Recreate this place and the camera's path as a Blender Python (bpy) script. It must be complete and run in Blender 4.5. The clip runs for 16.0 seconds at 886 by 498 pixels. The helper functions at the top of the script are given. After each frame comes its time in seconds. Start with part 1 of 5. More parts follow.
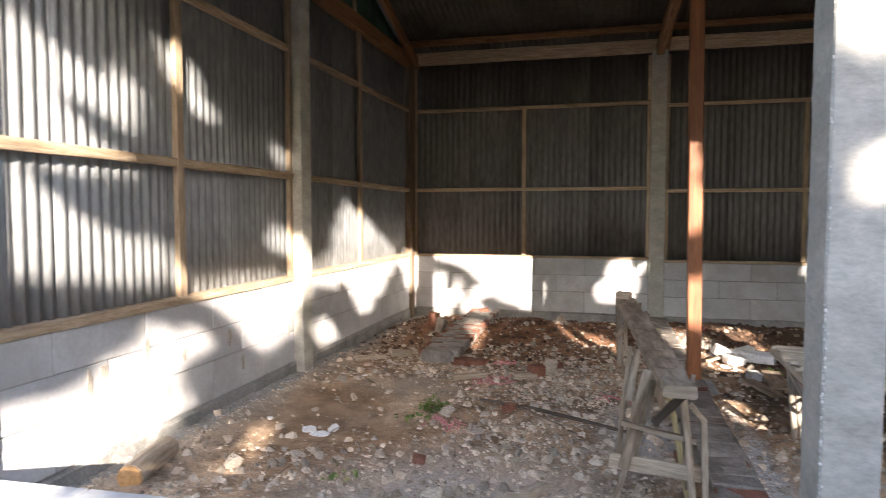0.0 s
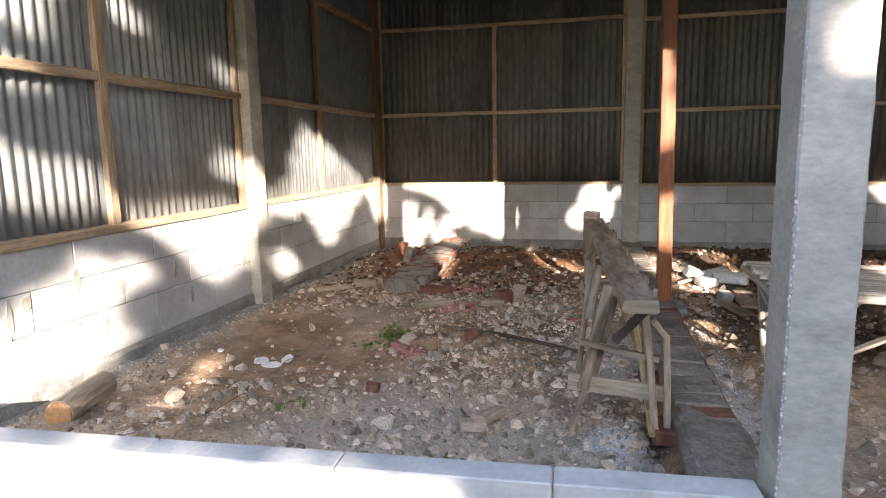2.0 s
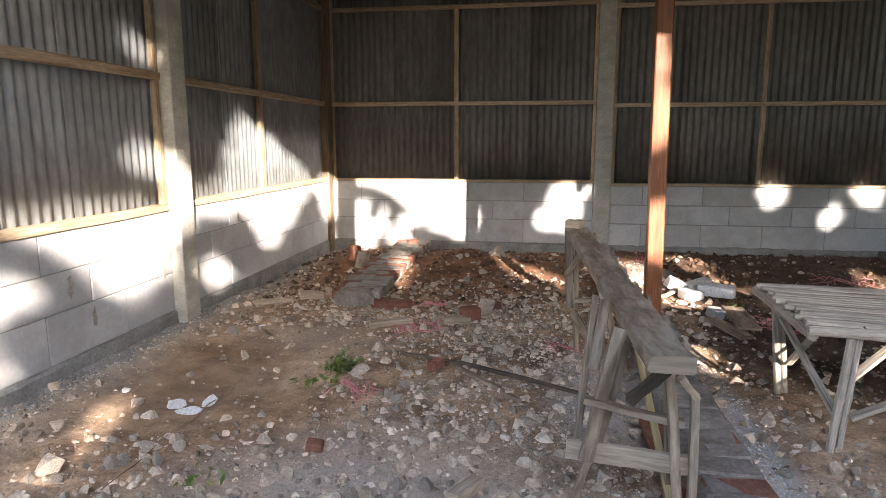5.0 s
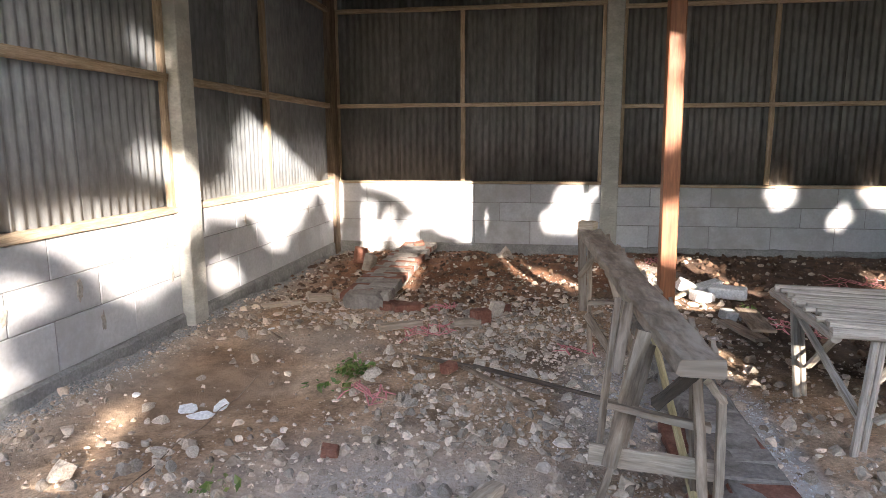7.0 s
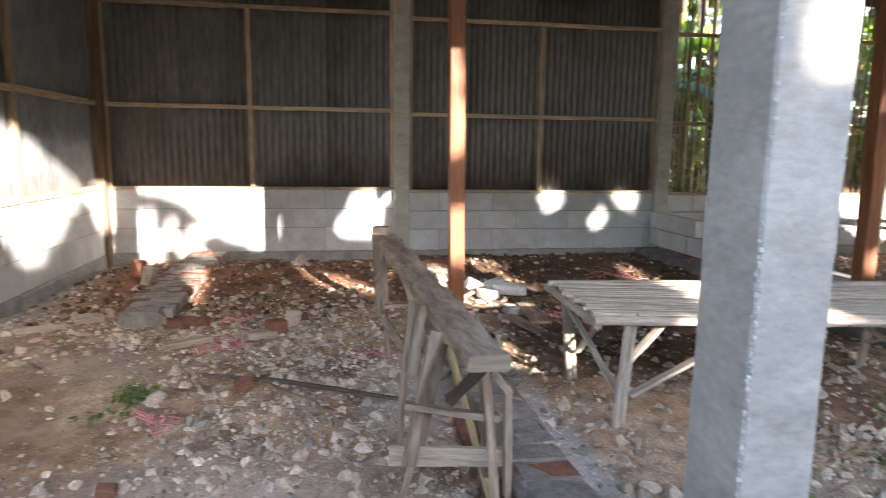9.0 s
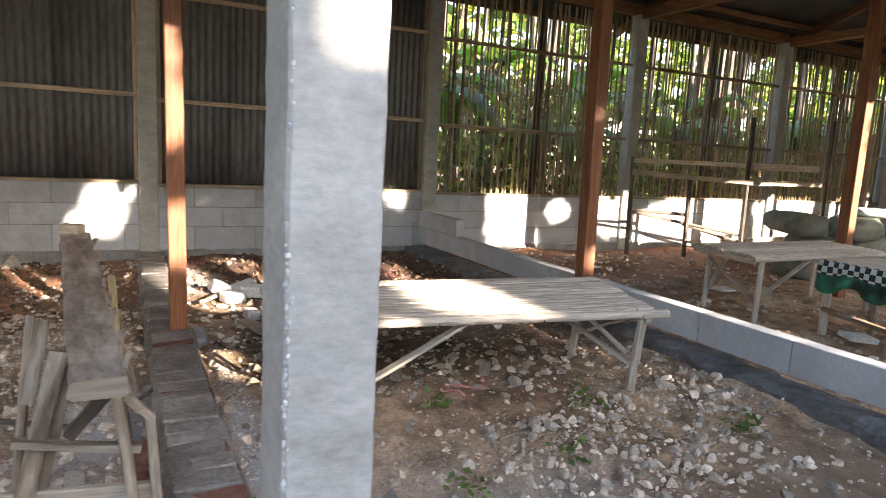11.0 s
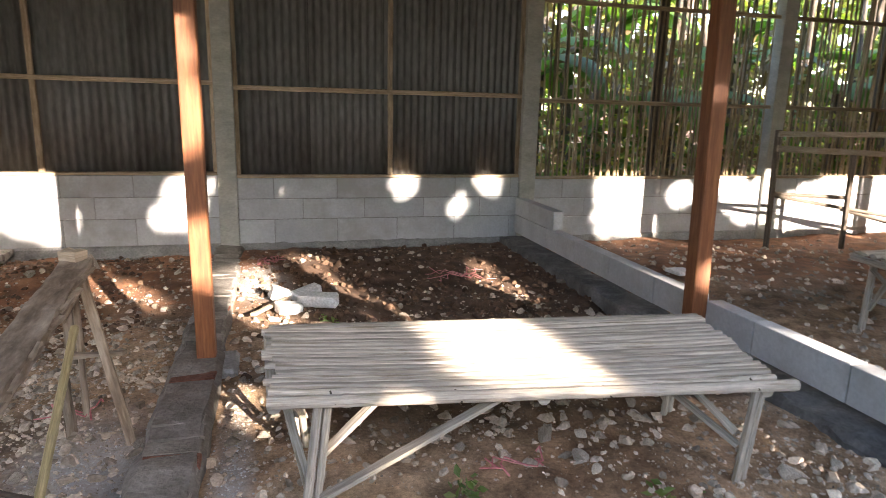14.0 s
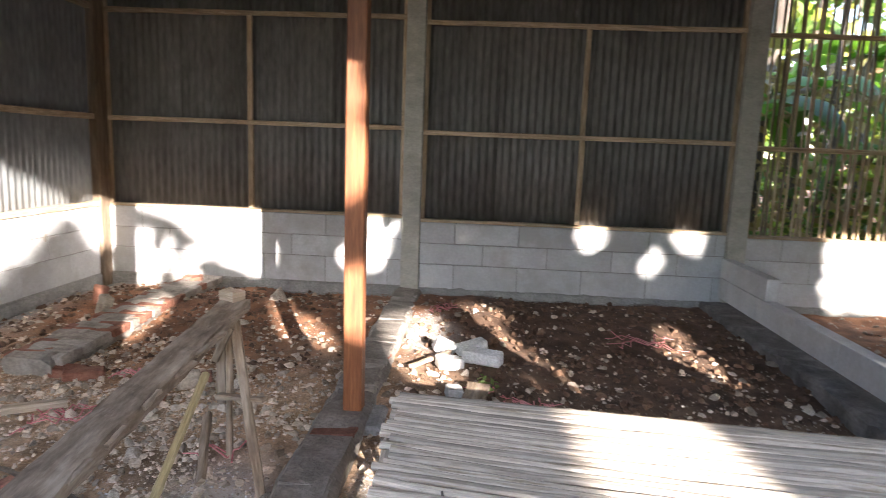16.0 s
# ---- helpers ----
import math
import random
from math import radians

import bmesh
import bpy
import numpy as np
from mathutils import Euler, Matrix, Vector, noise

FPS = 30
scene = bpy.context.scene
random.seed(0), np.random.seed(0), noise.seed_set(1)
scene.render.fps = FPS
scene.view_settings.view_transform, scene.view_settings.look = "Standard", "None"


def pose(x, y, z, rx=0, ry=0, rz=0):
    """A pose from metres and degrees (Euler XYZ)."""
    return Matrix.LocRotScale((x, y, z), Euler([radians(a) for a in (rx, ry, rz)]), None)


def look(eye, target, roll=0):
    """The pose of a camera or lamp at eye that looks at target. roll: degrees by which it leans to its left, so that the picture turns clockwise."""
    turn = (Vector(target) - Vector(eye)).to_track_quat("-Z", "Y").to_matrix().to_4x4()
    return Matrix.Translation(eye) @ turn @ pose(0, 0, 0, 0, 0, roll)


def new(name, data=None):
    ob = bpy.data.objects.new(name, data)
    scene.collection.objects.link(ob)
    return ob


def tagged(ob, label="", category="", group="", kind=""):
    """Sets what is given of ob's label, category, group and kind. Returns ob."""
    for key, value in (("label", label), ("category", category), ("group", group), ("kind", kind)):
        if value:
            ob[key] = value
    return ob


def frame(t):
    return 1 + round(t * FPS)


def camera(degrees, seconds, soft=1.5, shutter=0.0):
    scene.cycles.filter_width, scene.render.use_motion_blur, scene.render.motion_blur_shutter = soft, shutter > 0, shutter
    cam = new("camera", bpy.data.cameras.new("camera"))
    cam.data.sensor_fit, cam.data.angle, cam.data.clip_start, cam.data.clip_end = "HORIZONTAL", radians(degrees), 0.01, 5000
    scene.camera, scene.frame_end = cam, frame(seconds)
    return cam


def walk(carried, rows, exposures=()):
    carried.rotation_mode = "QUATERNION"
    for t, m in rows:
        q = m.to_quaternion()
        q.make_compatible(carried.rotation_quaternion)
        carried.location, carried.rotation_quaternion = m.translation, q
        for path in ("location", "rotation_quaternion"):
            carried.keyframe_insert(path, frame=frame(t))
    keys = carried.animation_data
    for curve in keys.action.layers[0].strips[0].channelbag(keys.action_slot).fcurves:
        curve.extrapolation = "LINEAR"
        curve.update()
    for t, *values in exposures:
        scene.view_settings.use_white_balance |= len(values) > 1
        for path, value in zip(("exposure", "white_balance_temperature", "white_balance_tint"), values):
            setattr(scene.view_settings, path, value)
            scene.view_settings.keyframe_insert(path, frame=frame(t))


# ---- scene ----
cam = camera(69.7, 16.0, soft=0.8, shutter=0.4)
PATH = [
    (0, (0.489, 0.445, 1.233), (-0.014, 2.377, 1.122), 0.0),
    (0.5, (0.518, 0.476, 1.214), (0.186, 2.442, 1.063), 0.8),
    (1, (0.556, 0.537, 1.182), (0.315, 2.516, 1.022), 0.0),
    (1.5, (0.584, 0.609, 1.144), (0.239, 2.572, 0.975), -0.3),
    (2, (0.583, 0.704, 1.112), (0.135, 2.629, 0.804), -1.1),
    (2.5, (0.526, 0.824, 1.108), (0.166, 2.763, 0.774), -0.4),
    (3, (0.429, 0.973, 1.111), (0.144, 2.924, 0.775), -0.9),
    (3.5, (0.386, 1.106, 1.106), (0.161, 3.05, 0.696), -0.6),
    (4, (0.425, 1.227, 1.144), (0.155, 3.17, 0.753), -0.4),
    (4.2, (0.439, 1.277, 1.146), (0.117, 3.221, 0.802), 0.1),
    (6.3, (0.338, 1.349, 1.121), (0.08, 3.304, 0.788), -0.3),
    (6.5, (0.345, 1.356, 1.121), (0.078, 3.31, 0.785), 0.0),
    (7, (0.34, 1.349, 1.131), (0.035, 3.298, 0.802), -0.2),
    (7.5, (0.31, 1.365, 1.138), (0.01, 3.314, 0.803), 0.4),
    (8, (0.287, 1.392, 1.142), (0.065, 3.355, 0.831), 0.1),
    (8.5, (0.29, 1.385, 1.15), (0.322, 3.366, 0.872), 0.2),
    (9, (0.348, 1.357, 1.138), (0.674, 3.306, 0.827), 0.8),
    (9.5, (0.428, 1.324, 1.129), (0.957, 3.224, 0.793), -0.0),
    (10, (0.587, 1.303, 1.137), (1.283, 3.147, 0.793), 1.6),
    (10.2, (0.631, 1.311, 1.137), (1.407, 3.128, 0.831), 2.5),
    (12.3, (1.132, 1.628, 1.123), (2.072, 3.361, 0.789), 3.2),
    (12.5, (1.154, 1.666, 1.118), (2.079, 3.399, 0.745), 2.6),
    (13, (1.269, 1.765, 1.137), (2.129, 3.536, 0.785), 3.6),
    (13.5, (1.407, 1.892, 1.22), (2.175, 3.691, 0.803), 2.9),
    (14, (1.473, 1.935, 1.33), (1.973, 3.824, 0.906), 1.4),
    (14.5, (1.489, 1.991, 1.336), (1.936, 3.899, 0.934), 2.7),
    (15, (1.546, 2.13, 1.372), (1.829, 4.088, 1.074), 2.6),
    (15.5, (1.607, 2.232, 1.35), (1.711, 4.201, 1.018), 1.7),
    (16, (1.691, 2.272, 1.35), (1.574, 4.245, 1.04), 2.2),
]
walk(cam, [(t, look(eye, target, roll)) for t, eye, target, roll in PATH],
     exposures=[(0, 2.69, 6850, 16), (2.5, 2.64, 6900, 16), (7, 2.88, 6500, 16), (9.5, 3.02, 6700, 16), (12.5, 2.93, 7200, 16), (14.5, 3.05, 6700, 16), (16, 3.10, 6400, 16)])

# ---- light ----
SUN_AZ, SUN_EL = radians(26.3), radians(17.0)   # the sun stands to the front, swung to +x
SUN_WAY = Vector((-math.sin(SUN_AZ) * math.cos(SUN_EL), math.cos(SUN_AZ) * math.cos(SUN_EL), -math.sin(SUN_EL)))
SUN_U = Vector((math.cos(SUN_AZ), math.sin(SUN_AZ), 0))
SUN_V = Vector((-math.sin(SUN_AZ) * math.sin(SUN_EL), math.cos(SUN_AZ) * math.sin(SUN_EL), math.cos(SUN_EL)))
world = bpy.data.worlds.new("world")
scene.world = world
world.use_nodes = True
sky = world.node_tree.nodes.new("ShaderNodeTexSky")
sky.sky_type, sky.sun_disc = "NISHITA", False
sky.sun_elevation, sky.sun_rotation = SUN_EL, math.pi - SUN_AZ
world.node_tree.links.new(sky.outputs["Color"], world.node_tree.nodes["Background"].inputs["Color"])
world.node_tree.nodes["Background"].inputs["Strength"].default_value = 0.15
sun_data = bpy.data.lights.new("sun", "SUN")
sun_data.energy, sun_data.angle, sun_data.color = 4.3, radians(0.5), (1.0, 0.91, 0.78)
sun = new("sun", sun_data)
sun.matrix_world = look(tuple(-20 * SUN_WAY), (0, 0, 0))


# ---- materials ----
def nodes_of(name):
    m = bpy.data.materials.new(name)
    m.use_nodes = True
    t = m.node_tree
    return m, t, t.nodes["Principled BSDF"]


def ramp(t, fac, stops):
    r = t.nodes.new("ShaderNodeValToRGB")
    e = r.color_ramp.elements
    while len(e) < len(stops):
        e.new(0.5)
    for el, (p, c) in zip(e, stops):
        el.position, el.color = p, (*c, 1)
    t.links.new(fac, r.inputs["Fac"])
    return r.outputs["Color"]


def noise_tex(t, vec, scale, detail=5, rough=0.6, stretch=(1, 1, 1)):
    mp = t.nodes.new("ShaderNodeMapping")
    mp.inputs["Scale"].default_value = stretch
    t.links.new(vec, mp.inputs["Vector"])
    n = t.nodes.new("ShaderNodeTexNoise")
    n.inputs["Scale"].default_value, n.inputs["Detail"].default_value, n.inputs["Roughness"].default_value = scale, detail, rough
    t.links.new(mp.outputs["Vector"], n.inputs["Vector"])
    return n.outputs["Fac"]


def blend(t, kind, fac, a, b):
    x = t.nodes.new("ShaderNodeMix")
    x.data_type, x.blend_type = "RGBA", kind
    for sock, v in ((x.inputs[0], fac), (x.inputs[6], a), (x.inputs[7], b)):
        if hasattr(v, "is_linked"):
            t.links.new(v, sock)
        elif isinstance(v, tuple):
            sock.default_value = (*v, 1)
        else:
            sock.default_value = v
    return x.outputs[2]


def bump(t, bsdf, height, strength, distance):
    b = t.nodes.new("ShaderNodeBump")
    b.inputs["Strength"].default_value, b.inputs["Distance"].default_value = strength, distance
    t.links.new(height, b.inputs["Height"])
    t.links.new(b.outputs["Normal"], bsdf.inputs["Normal"])


def surface(name, dark, mid, light, scale=3.0, fine=40.0, rough=0.8, metal=0.0, relief=0.3, depth=0.004, vary=0.15,
            uv=False, stretch=(1, 1, 1), island=False, stain=None, fleck=0.75):
    """Colour in three tones by a coarse and a fine noise, a tint of its own for each piece, relief and uneven gloss."""
    m, t, bsdf = nodes_of(name)
    tc = t.nodes.new("ShaderNodeTexCoord")
    vec = tc.outputs["UV" if uv else "Object"]
    if island:
        rnd = t.nodes.new("ShaderNodeNewGeometry").outputs["Random Per Island"]
    else:
        rnd = t.nodes.new("ShaderNodeObjectInfo").outputs["Random"]
    add = t.nodes.new("ShaderNodeVectorMath")
    add.operation = "ADD"
    comb = t.nodes.new("ShaderNodeCombineXYZ")
    mul = t.nodes.new("ShaderNodeMath")
    mul.operation = "MULTIPLY"
    mul.inputs[1].default_value = 37.0
    t.links.new(rnd, mul.inputs[0])
    for k in range(3):
        t.links.new(mul.outputs[0], comb.inputs[k])
    t.links.new(vec, add.inputs[0])
    t.links.new(comb.outputs[0], add.inputs[1])
    vec = add.outputs[0]
    coarse = noise_tex(t, vec, scale, 6, 0.62, stretch)
    grain = noise_tex(t, vec, fine, 4, 0.6, stretch)
    col = ramp(t, coarse, [(0.3, dark), (0.5, mid), (0.7, light)])
    g = ramp(t, grain, [(0.3, (0.62, 0.62, 0.62)), (0.7, (1.25, 1.25, 1.25))])
    col = blend(t, "MULTIPLY", fleck, col, g)
    v = ramp(t, rnd, [(0.0, (1 - vary,) * 3), (1.0, (1 + vary,) * 3)])
    col = blend(t, "MULTIPLY", 1.0, col, v)
    if stain:
        where = ramp(t, noise_tex(t, vec, stain[1], 5, 0.7, stretch), [(0.52, (0, 0, 0)), (0.66, (1, 1, 1))])
        bw = t.nodes.new("ShaderNodeRGBToBW")
        t.links.new(where, bw.inputs[0])
        col = blend(t, "MIX", bw.outputs[0], col, stain[0])
    t.links.new(col, bsdf.inputs["Base Color"])
    r = ramp(t, coarse, [(0.3, (min(1, rough * 1.1),) * 3), (0.7, (rough * 0.85,) * 3)])
    t.links.new(r, bsdf.inputs["Roughness"])
    bsdf.inputs["Metallic"].default_value = metal
    both = t.nodes.new("ShaderNodeMath")
    both.operation = "ADD"
    t.links.new(coarse, both.inputs[0])
    t.links.new(grain, both.inputs[1])
    bump(t, bsdf, both.outputs[0], relief, depth)
    return m


def leaf_surface(name, a, b, c, glow=0.35):
    m, t, bsdf = nodes_of(name)
    rnd = t.nodes.new("ShaderNodeNewGeometry").outputs["Random Per Island"]
    col = ramp(t, rnd, [(0.0, a), (0.6, b), (1.0, c)])
    t.links.new(col, bsdf.inputs["Base Color"])
    bsdf.inputs["Roughness"].default_value = 0.45
    tr = t.nodes.new("ShaderNodeBsdfTranslucent")
    t.links.new(blend(t, "MULTIPLY", 1.0, col, (1.6, 1.8, 0.7)), tr.inputs["Color"])
    mix = t.nodes.new("ShaderNodeMixShader")
    mix.inputs[0].default_value = glow
    t.links.new(bsdf.outputs[0], mix.inputs[1])
    t.links.new(tr.outputs[0], mix.inputs[2])
    t.links.new(mix.outputs[0], t.nodes["Material Output"].inputs["Surface"])
    return m


def soil_surface():
    m, t, bsdf = nodes_of("soil")
    vec = t.nodes.new("ShaderNodeTexCoord").outputs["Object"]
    big = noise_tex(t, vec, 0.9, 6, 0.6)
    mid = noise_tex(t, vec, 6, 6, 0.65)
    fine = noise_tex(t, vec, 60, 5, 0.7)
    grit = noise_tex(t, vec, 220, 2, 0.6)
    col = ramp(t, big, [(0.32, (0.23, 0.14, 0.083)), (0.5, (0.41, 0.285, 0.187)), (0.68, (0.58, 0.465, 0.36))])
    col2 = ramp(t, mid, [(0.35, (0.46, 0.42, 0.39)), (0.63, (1.42, 1.39, 1.35))])
    col = blend(t, "MULTIPLY", 0.9, col, col2)
    col = blend(t, "MULTIPLY", 0.8, col, ramp(t, fine, [(0.3, (0.5, 0.48, 0.46)), (0.7, (1.55, 1.53, 1.5))]))
    # freshly dug red earth along the back, grey mortar dust along the walls
    sep = t.nodes.new("ShaderNodeSeparateXYZ")
    t.links.new(vec, sep.inputs[0])
    def band(out, lo, hi):
        r = t.nodes.new("ShaderNodeMapRange")
        r.inputs["From Min"].default_value, r.inputs["From Max"].default_value = lo, hi
        t.links.new(out, r.inputs["Value"])
        return r.outputs["Result"]
    def times(a, b):
        x = t.nodes.new("ShaderNodeMath")
        x.operation, x.use_clamp = "MULTIPLY", True
        for k, s in enumerate((a, b)):
            if hasattr(s, "is_linked"):
                t.links.new(s, x.inputs[k])
            else:
                x.inputs[k].default_value = s
        return x.outputs[0]
    red = times(times(band(sep.outputs["Y"], 5.4, 7.0), mid), 2.2)
    col = blend(t, "MIX", red, col, blend(t, "MULTIPLY", 1.0, (0.24, 0.115, 0.062), col2))
    dark = times(times(band(sep.outputs["X"], 1.2, 1.7), band(sep.outputs["X"], 4.4, 3.9)), band(sep.outputs["Y"], 4.1, 4.9))
    col = blend(t, "MIX", times(dark, 0.8), col, blend(t, "MULTIPLY", 1.0, (0.085, 0.058, 0.042), col2))
    dust = times(times(band(sep.outputs["X"], -1.45, -1.9), fine), 1.6)
    col = blend(t, "MIX", dust, col, (0.33, 0.32, 0.30))
    # spilled lime, ash and grey dust, plus lighter and darker patches, each with a ragged rim
    def spot(cx, cy, rx, ry, much):
        d = t.nodes.new("ShaderNodeVectorMath")
        d.operation = "SUBTRACT"
        d.inputs[1].default_value = (cx, cy, 0)
        t.links.new(vec, d.inputs[0])
        q = t.nodes.new("ShaderNodeVectorMath")
        q.operation = "MULTIPLY"
        q.inputs[1].default_value = (1 / rx, 1 / ry, 0)
        t.links.new(d.outputs[0], q.inputs[0])
        n = t.nodes.new("ShaderNodeVectorMath")
        n.operation = "LENGTH"
        t.links.new(q.outputs[0], n.inputs[0])
        return times(times(band(n.outputs["Value"], 1.0, 0.35), fine), much)
    for cx, cy, rx, ry, much, tone in ((0.68, 3.13, 0.20, 0.20, 2.2, (0.70, 0.70, 0.71)), (1.27, 3.6, 0.11, 1.5, 1.5, (0.50, 0.50, 0.50)), (0.36, 4.78, 0.36, 0.34, 1.1, (0.06, 0.052, 0.05)),
                                       (0.72, 4.25, 0.34, 0.8, 1.6, (0.50, 0.49, 0.48)), (-0.10, 3.1, 1.0, 0.85, 1.4, (0.62, 0.565, 0.51)), (-0.9, 4.85, 0.7, 0.35, 0.9, (0.46, 0.41, 0.35)),
                                       (1.35, 6.9, 0.28, 0.55, 1.3, (0.52, 0.51, 0.49)), (2.0, 3.1, 0.8, 0.35, 0.7, (0.40, 0.38, 0.36)), (3.3, 2.5, 1.1, 0.75, 1.3, (0.15, 0.105, 0.072)), (-1.25, 4.15, 0.6, 0.7, 1.1, (0.19, 0.125, 0.082))):
        col = blend(t, "MIX", spot(cx, cy, rx, ry, much), col, tone)
    t.links.new(col, bsdf.inputs["Base Color"])
    bsdf.inputs["Roughness"].default_value = 0.95
    h = t.nodes.new("ShaderNodeMath")
    h.operation = "ADD"
    t.links.new(fine, h.inputs[0])
    t.links.new(grit, h.inputs[1])
    bump(t, bsdf, h.outputs[0], 0.8, 0.012)
    return m


AAC = surface("aerated_concrete", (0.47, 0.485, 0.51), (0.545, 0.56, 0.58), (0.61, 0.62, 0.635), 3, 45, 0.95, relief=0.2, depth=0.002, vary=0.08, stain=((0.44, 0.44, 0.44), 1.6), fleck=0.3)
MORTAR = surface("mortar", (0.22, 0.22, 0.22), (0.31, 0.31, 0.30), (0.40, 0.39, 0.38), 5, 60, 0.95, relief=0.6, depth=0.006)
SMEAR = surface("tan_mortar", (0.33, 0.30, 0.26), (0.43, 0.395, 0.35), (0.52, 0.48, 0.43), 9, 70, 0.95, relief=0.6, depth=0.004)
CONCRETE = surface("column_concrete", (0.37, 0.365, 0.325), (0.46, 0.455, 0.41), (0.55, 0.545, 0.495), 5, 40, 0.9, relief=0.6, depth=0.004, stretch=(1, 1, 1.6), stain=((0.44, 0.435, 0.405), 3.0), fleck=0.3)
# two sheets: the north one browner, and darker to put shade into its colour
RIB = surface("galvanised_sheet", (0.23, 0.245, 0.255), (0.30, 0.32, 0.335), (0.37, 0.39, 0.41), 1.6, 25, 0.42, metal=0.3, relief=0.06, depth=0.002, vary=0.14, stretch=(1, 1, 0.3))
SHADED_RIB = surface("shaded_brown_grey_sheet", (0.105, 0.10, 0.094), (0.155, 0.15, 0.144), (0.215, 0.213, 0.21), 1.6, 25, 0.5, metal=0.3, relief=0.06, depth=0.002, vary=0.22, stretch=(1, 1, 0.3))
GREEN_RIB = surface("green_sheet", (0.03, 0.08, 0.05), (0.05, 0.12, 0.08), (0.07, 0.16, 0.11), 2, 30, 0.6, relief=0.05)
ROOF = surface("roof_sheet", (0.05, 0.045, 0.04), (0.08, 0.07, 0.06), (0.11, 0.10, 0.085), 2, 20, 0.75, metal=0.1, relief=0.1)
GRAIN = dict(uv=True, stretch=(2.2, 26, 1))
RAIL_WOOD = surface("sawn_rail_wood", (0.32, 0.225, 0.145), (0.47, 0.36, 0.245), (0.60, 0.48, 0.35), 2.0, 9, 0.8, relief=0.3, depth=0.002, vary=0.25, **GRAIN)
POST_WOOD = surface("red_post_wood", (0.15, 0.05, 0.02), (0.225, 0.082, 0.032), (0.31, 0.125, 0.05), 1.6, 8, 0.6, relief=0.15, depth=0.002, vary=0.1, uv=True, stretch=(1.2, 14, 1), stain=((0.16, 0.05, 0.02), 0.9))
BEAM_WOOD = surface("roof_beam_wood", (0.14, 0.065, 0.03), (0.22, 0.11, 0.05), (0.30, 0.17, 0.08), 1.6, 8, 0.75, relief=0.2, depth=0.003, vary=0.25, **GRAIN)
OLD_WOOD = surface("weathered_wood", (0.085, 0.058, 0.040), (0.25, 0.185, 0.13), (0.46, 0.375, 0.29), 2.4, 7, 0.9, relief=0.6, depth=0.003, vary=0.25, uv=True, stretch=(1.4, 9, 1), stain=((0.33, 0.27, 0.215), 1.1), fleck=0.85)
PLANK_WOOD = surface("brown_rough_plank", (0.15, 0.105, 0.075), (0.30, 0.23, 0.17), (0.46, 0.375, 0.295), 3.0, 10, 0.9, relief=0.8, depth=0.004, vary=0.1, uv=True, stretch=(1.5, 5, 1), stain=((0.40, 0.33, 0.265), 1.4), fleck=0.8)
PALE_WOOD = surface("pale_board_wood", (0.33, 0.26, 0.19), (0.46, 0.37, 0.28), (0.57, 0.48, 0.38), 1.8, 8, 0.85, relief=0.4, depth=0.003, vary=0.2, **GRAIN)
BAMBOO = surface("dry_bamboo", (0.27, 0.23, 0.185), (0.46, 0.41, 0.35), (0.63, 0.58, 0.51), 2.2, 9, 0.6, relief=0.4, depth=0.002, vary=0.3, uv=True, stretch=(1.5, 20, 1), stain=((0.26, 0.21, 0.15), 2.2))
YELLOW_BAMBOO = surface("yellow_bamboo", (0.34, 0.26, 0.14), (0.47, 0.38, 0.20), (0.57, 0.48, 0.28), 2.2, 9, 0.55, relief=0.3, depth=0.002, vary=0.1, **GRAIN)
SCREEN_BAMBOO = surface("brown_bamboo", (0.20, 0.135, 0.075), (0.37, 0.265, 0.155), (0.54, 0.42, 0.27), 2.2, 9, 0.65, relief=0.4, depth=0.002, vary=0.45, **GRAIN)
STONE = surface("stone", (0.31, 0.235, 0.17), (0.49, 0.40, 0.315), (0.68, 0.60, 0.51), 9, 90, 0.92, relief=0.8, depth=0.006, vary=0.5, island=True)
ROCK = surface("loose_rock", (0.31, 0.25, 0.20), (0.50, 0.43, 0.355), (0.68, 0.61, 0.53), 9, 90, 0.92, relief=0.8, depth=0.006, vary=0.45)
BRICK = surface("red_brick", (0.15, 0.062, 0.042), (0.23, 0.098, 0.064), (0.30, 0.15, 0.105), 12, 80, 0.95, relief=0.7, depth=0.005, vary=0.3)
DARK_CEMENT = surface("damp_cement", (0.17, 0.148, 0.13), (0.275, 0.248, 0.222), (0.39, 0.36, 0.33), 5, 50, 0.9, relief=0.8, depth=0.01)
WHITE_SCRAP = surface("white_scrap", (0.68, 0.69, 0.70), (0.76, 0.77, 0.78), (0.82, 0.82, 0.82), 8, 60, 0.9, relief=0.2, vary=0.06)
TWINE = surface("pink_twine", (0.50, 0.14, 0.15), (0.62, 0.22, 0.23), (0.70, 0.33, 0.33), 12, 60, 0.6, relief=0.2)
BARK = surface("bark", (0.07, 0.055, 0.042), (0.13, 0.105, 0.082), (0.22, 0.185, 0.15), 6, 40, 0.95, relief=0.9, depth=0.02, vary=0.25, stretch=(1, 1, 0.3))
LOG_END = surface("cut_log_end", (0.38, 0.20, 0.08), (0.50, 0.28, 0.12), (0.58, 0.36, 0.18), 8, 60, 0.8, relief=0.3)
SACK = surface("woven_sack", (0.12, 0.13, 0.095), (0.19, 0.20, 0.155), (0.28, 0.29, 0.24), 5, 90, 0.85, relief=0.5, depth=0.006, vary=0.25)
TARP = surface("white_tarpaulin", (0.55, 0.62, 0.66), (0.66, 0.72, 0.75), (0.74, 0.79, 0.81), 4, 50, 0.5, relief=0.2)
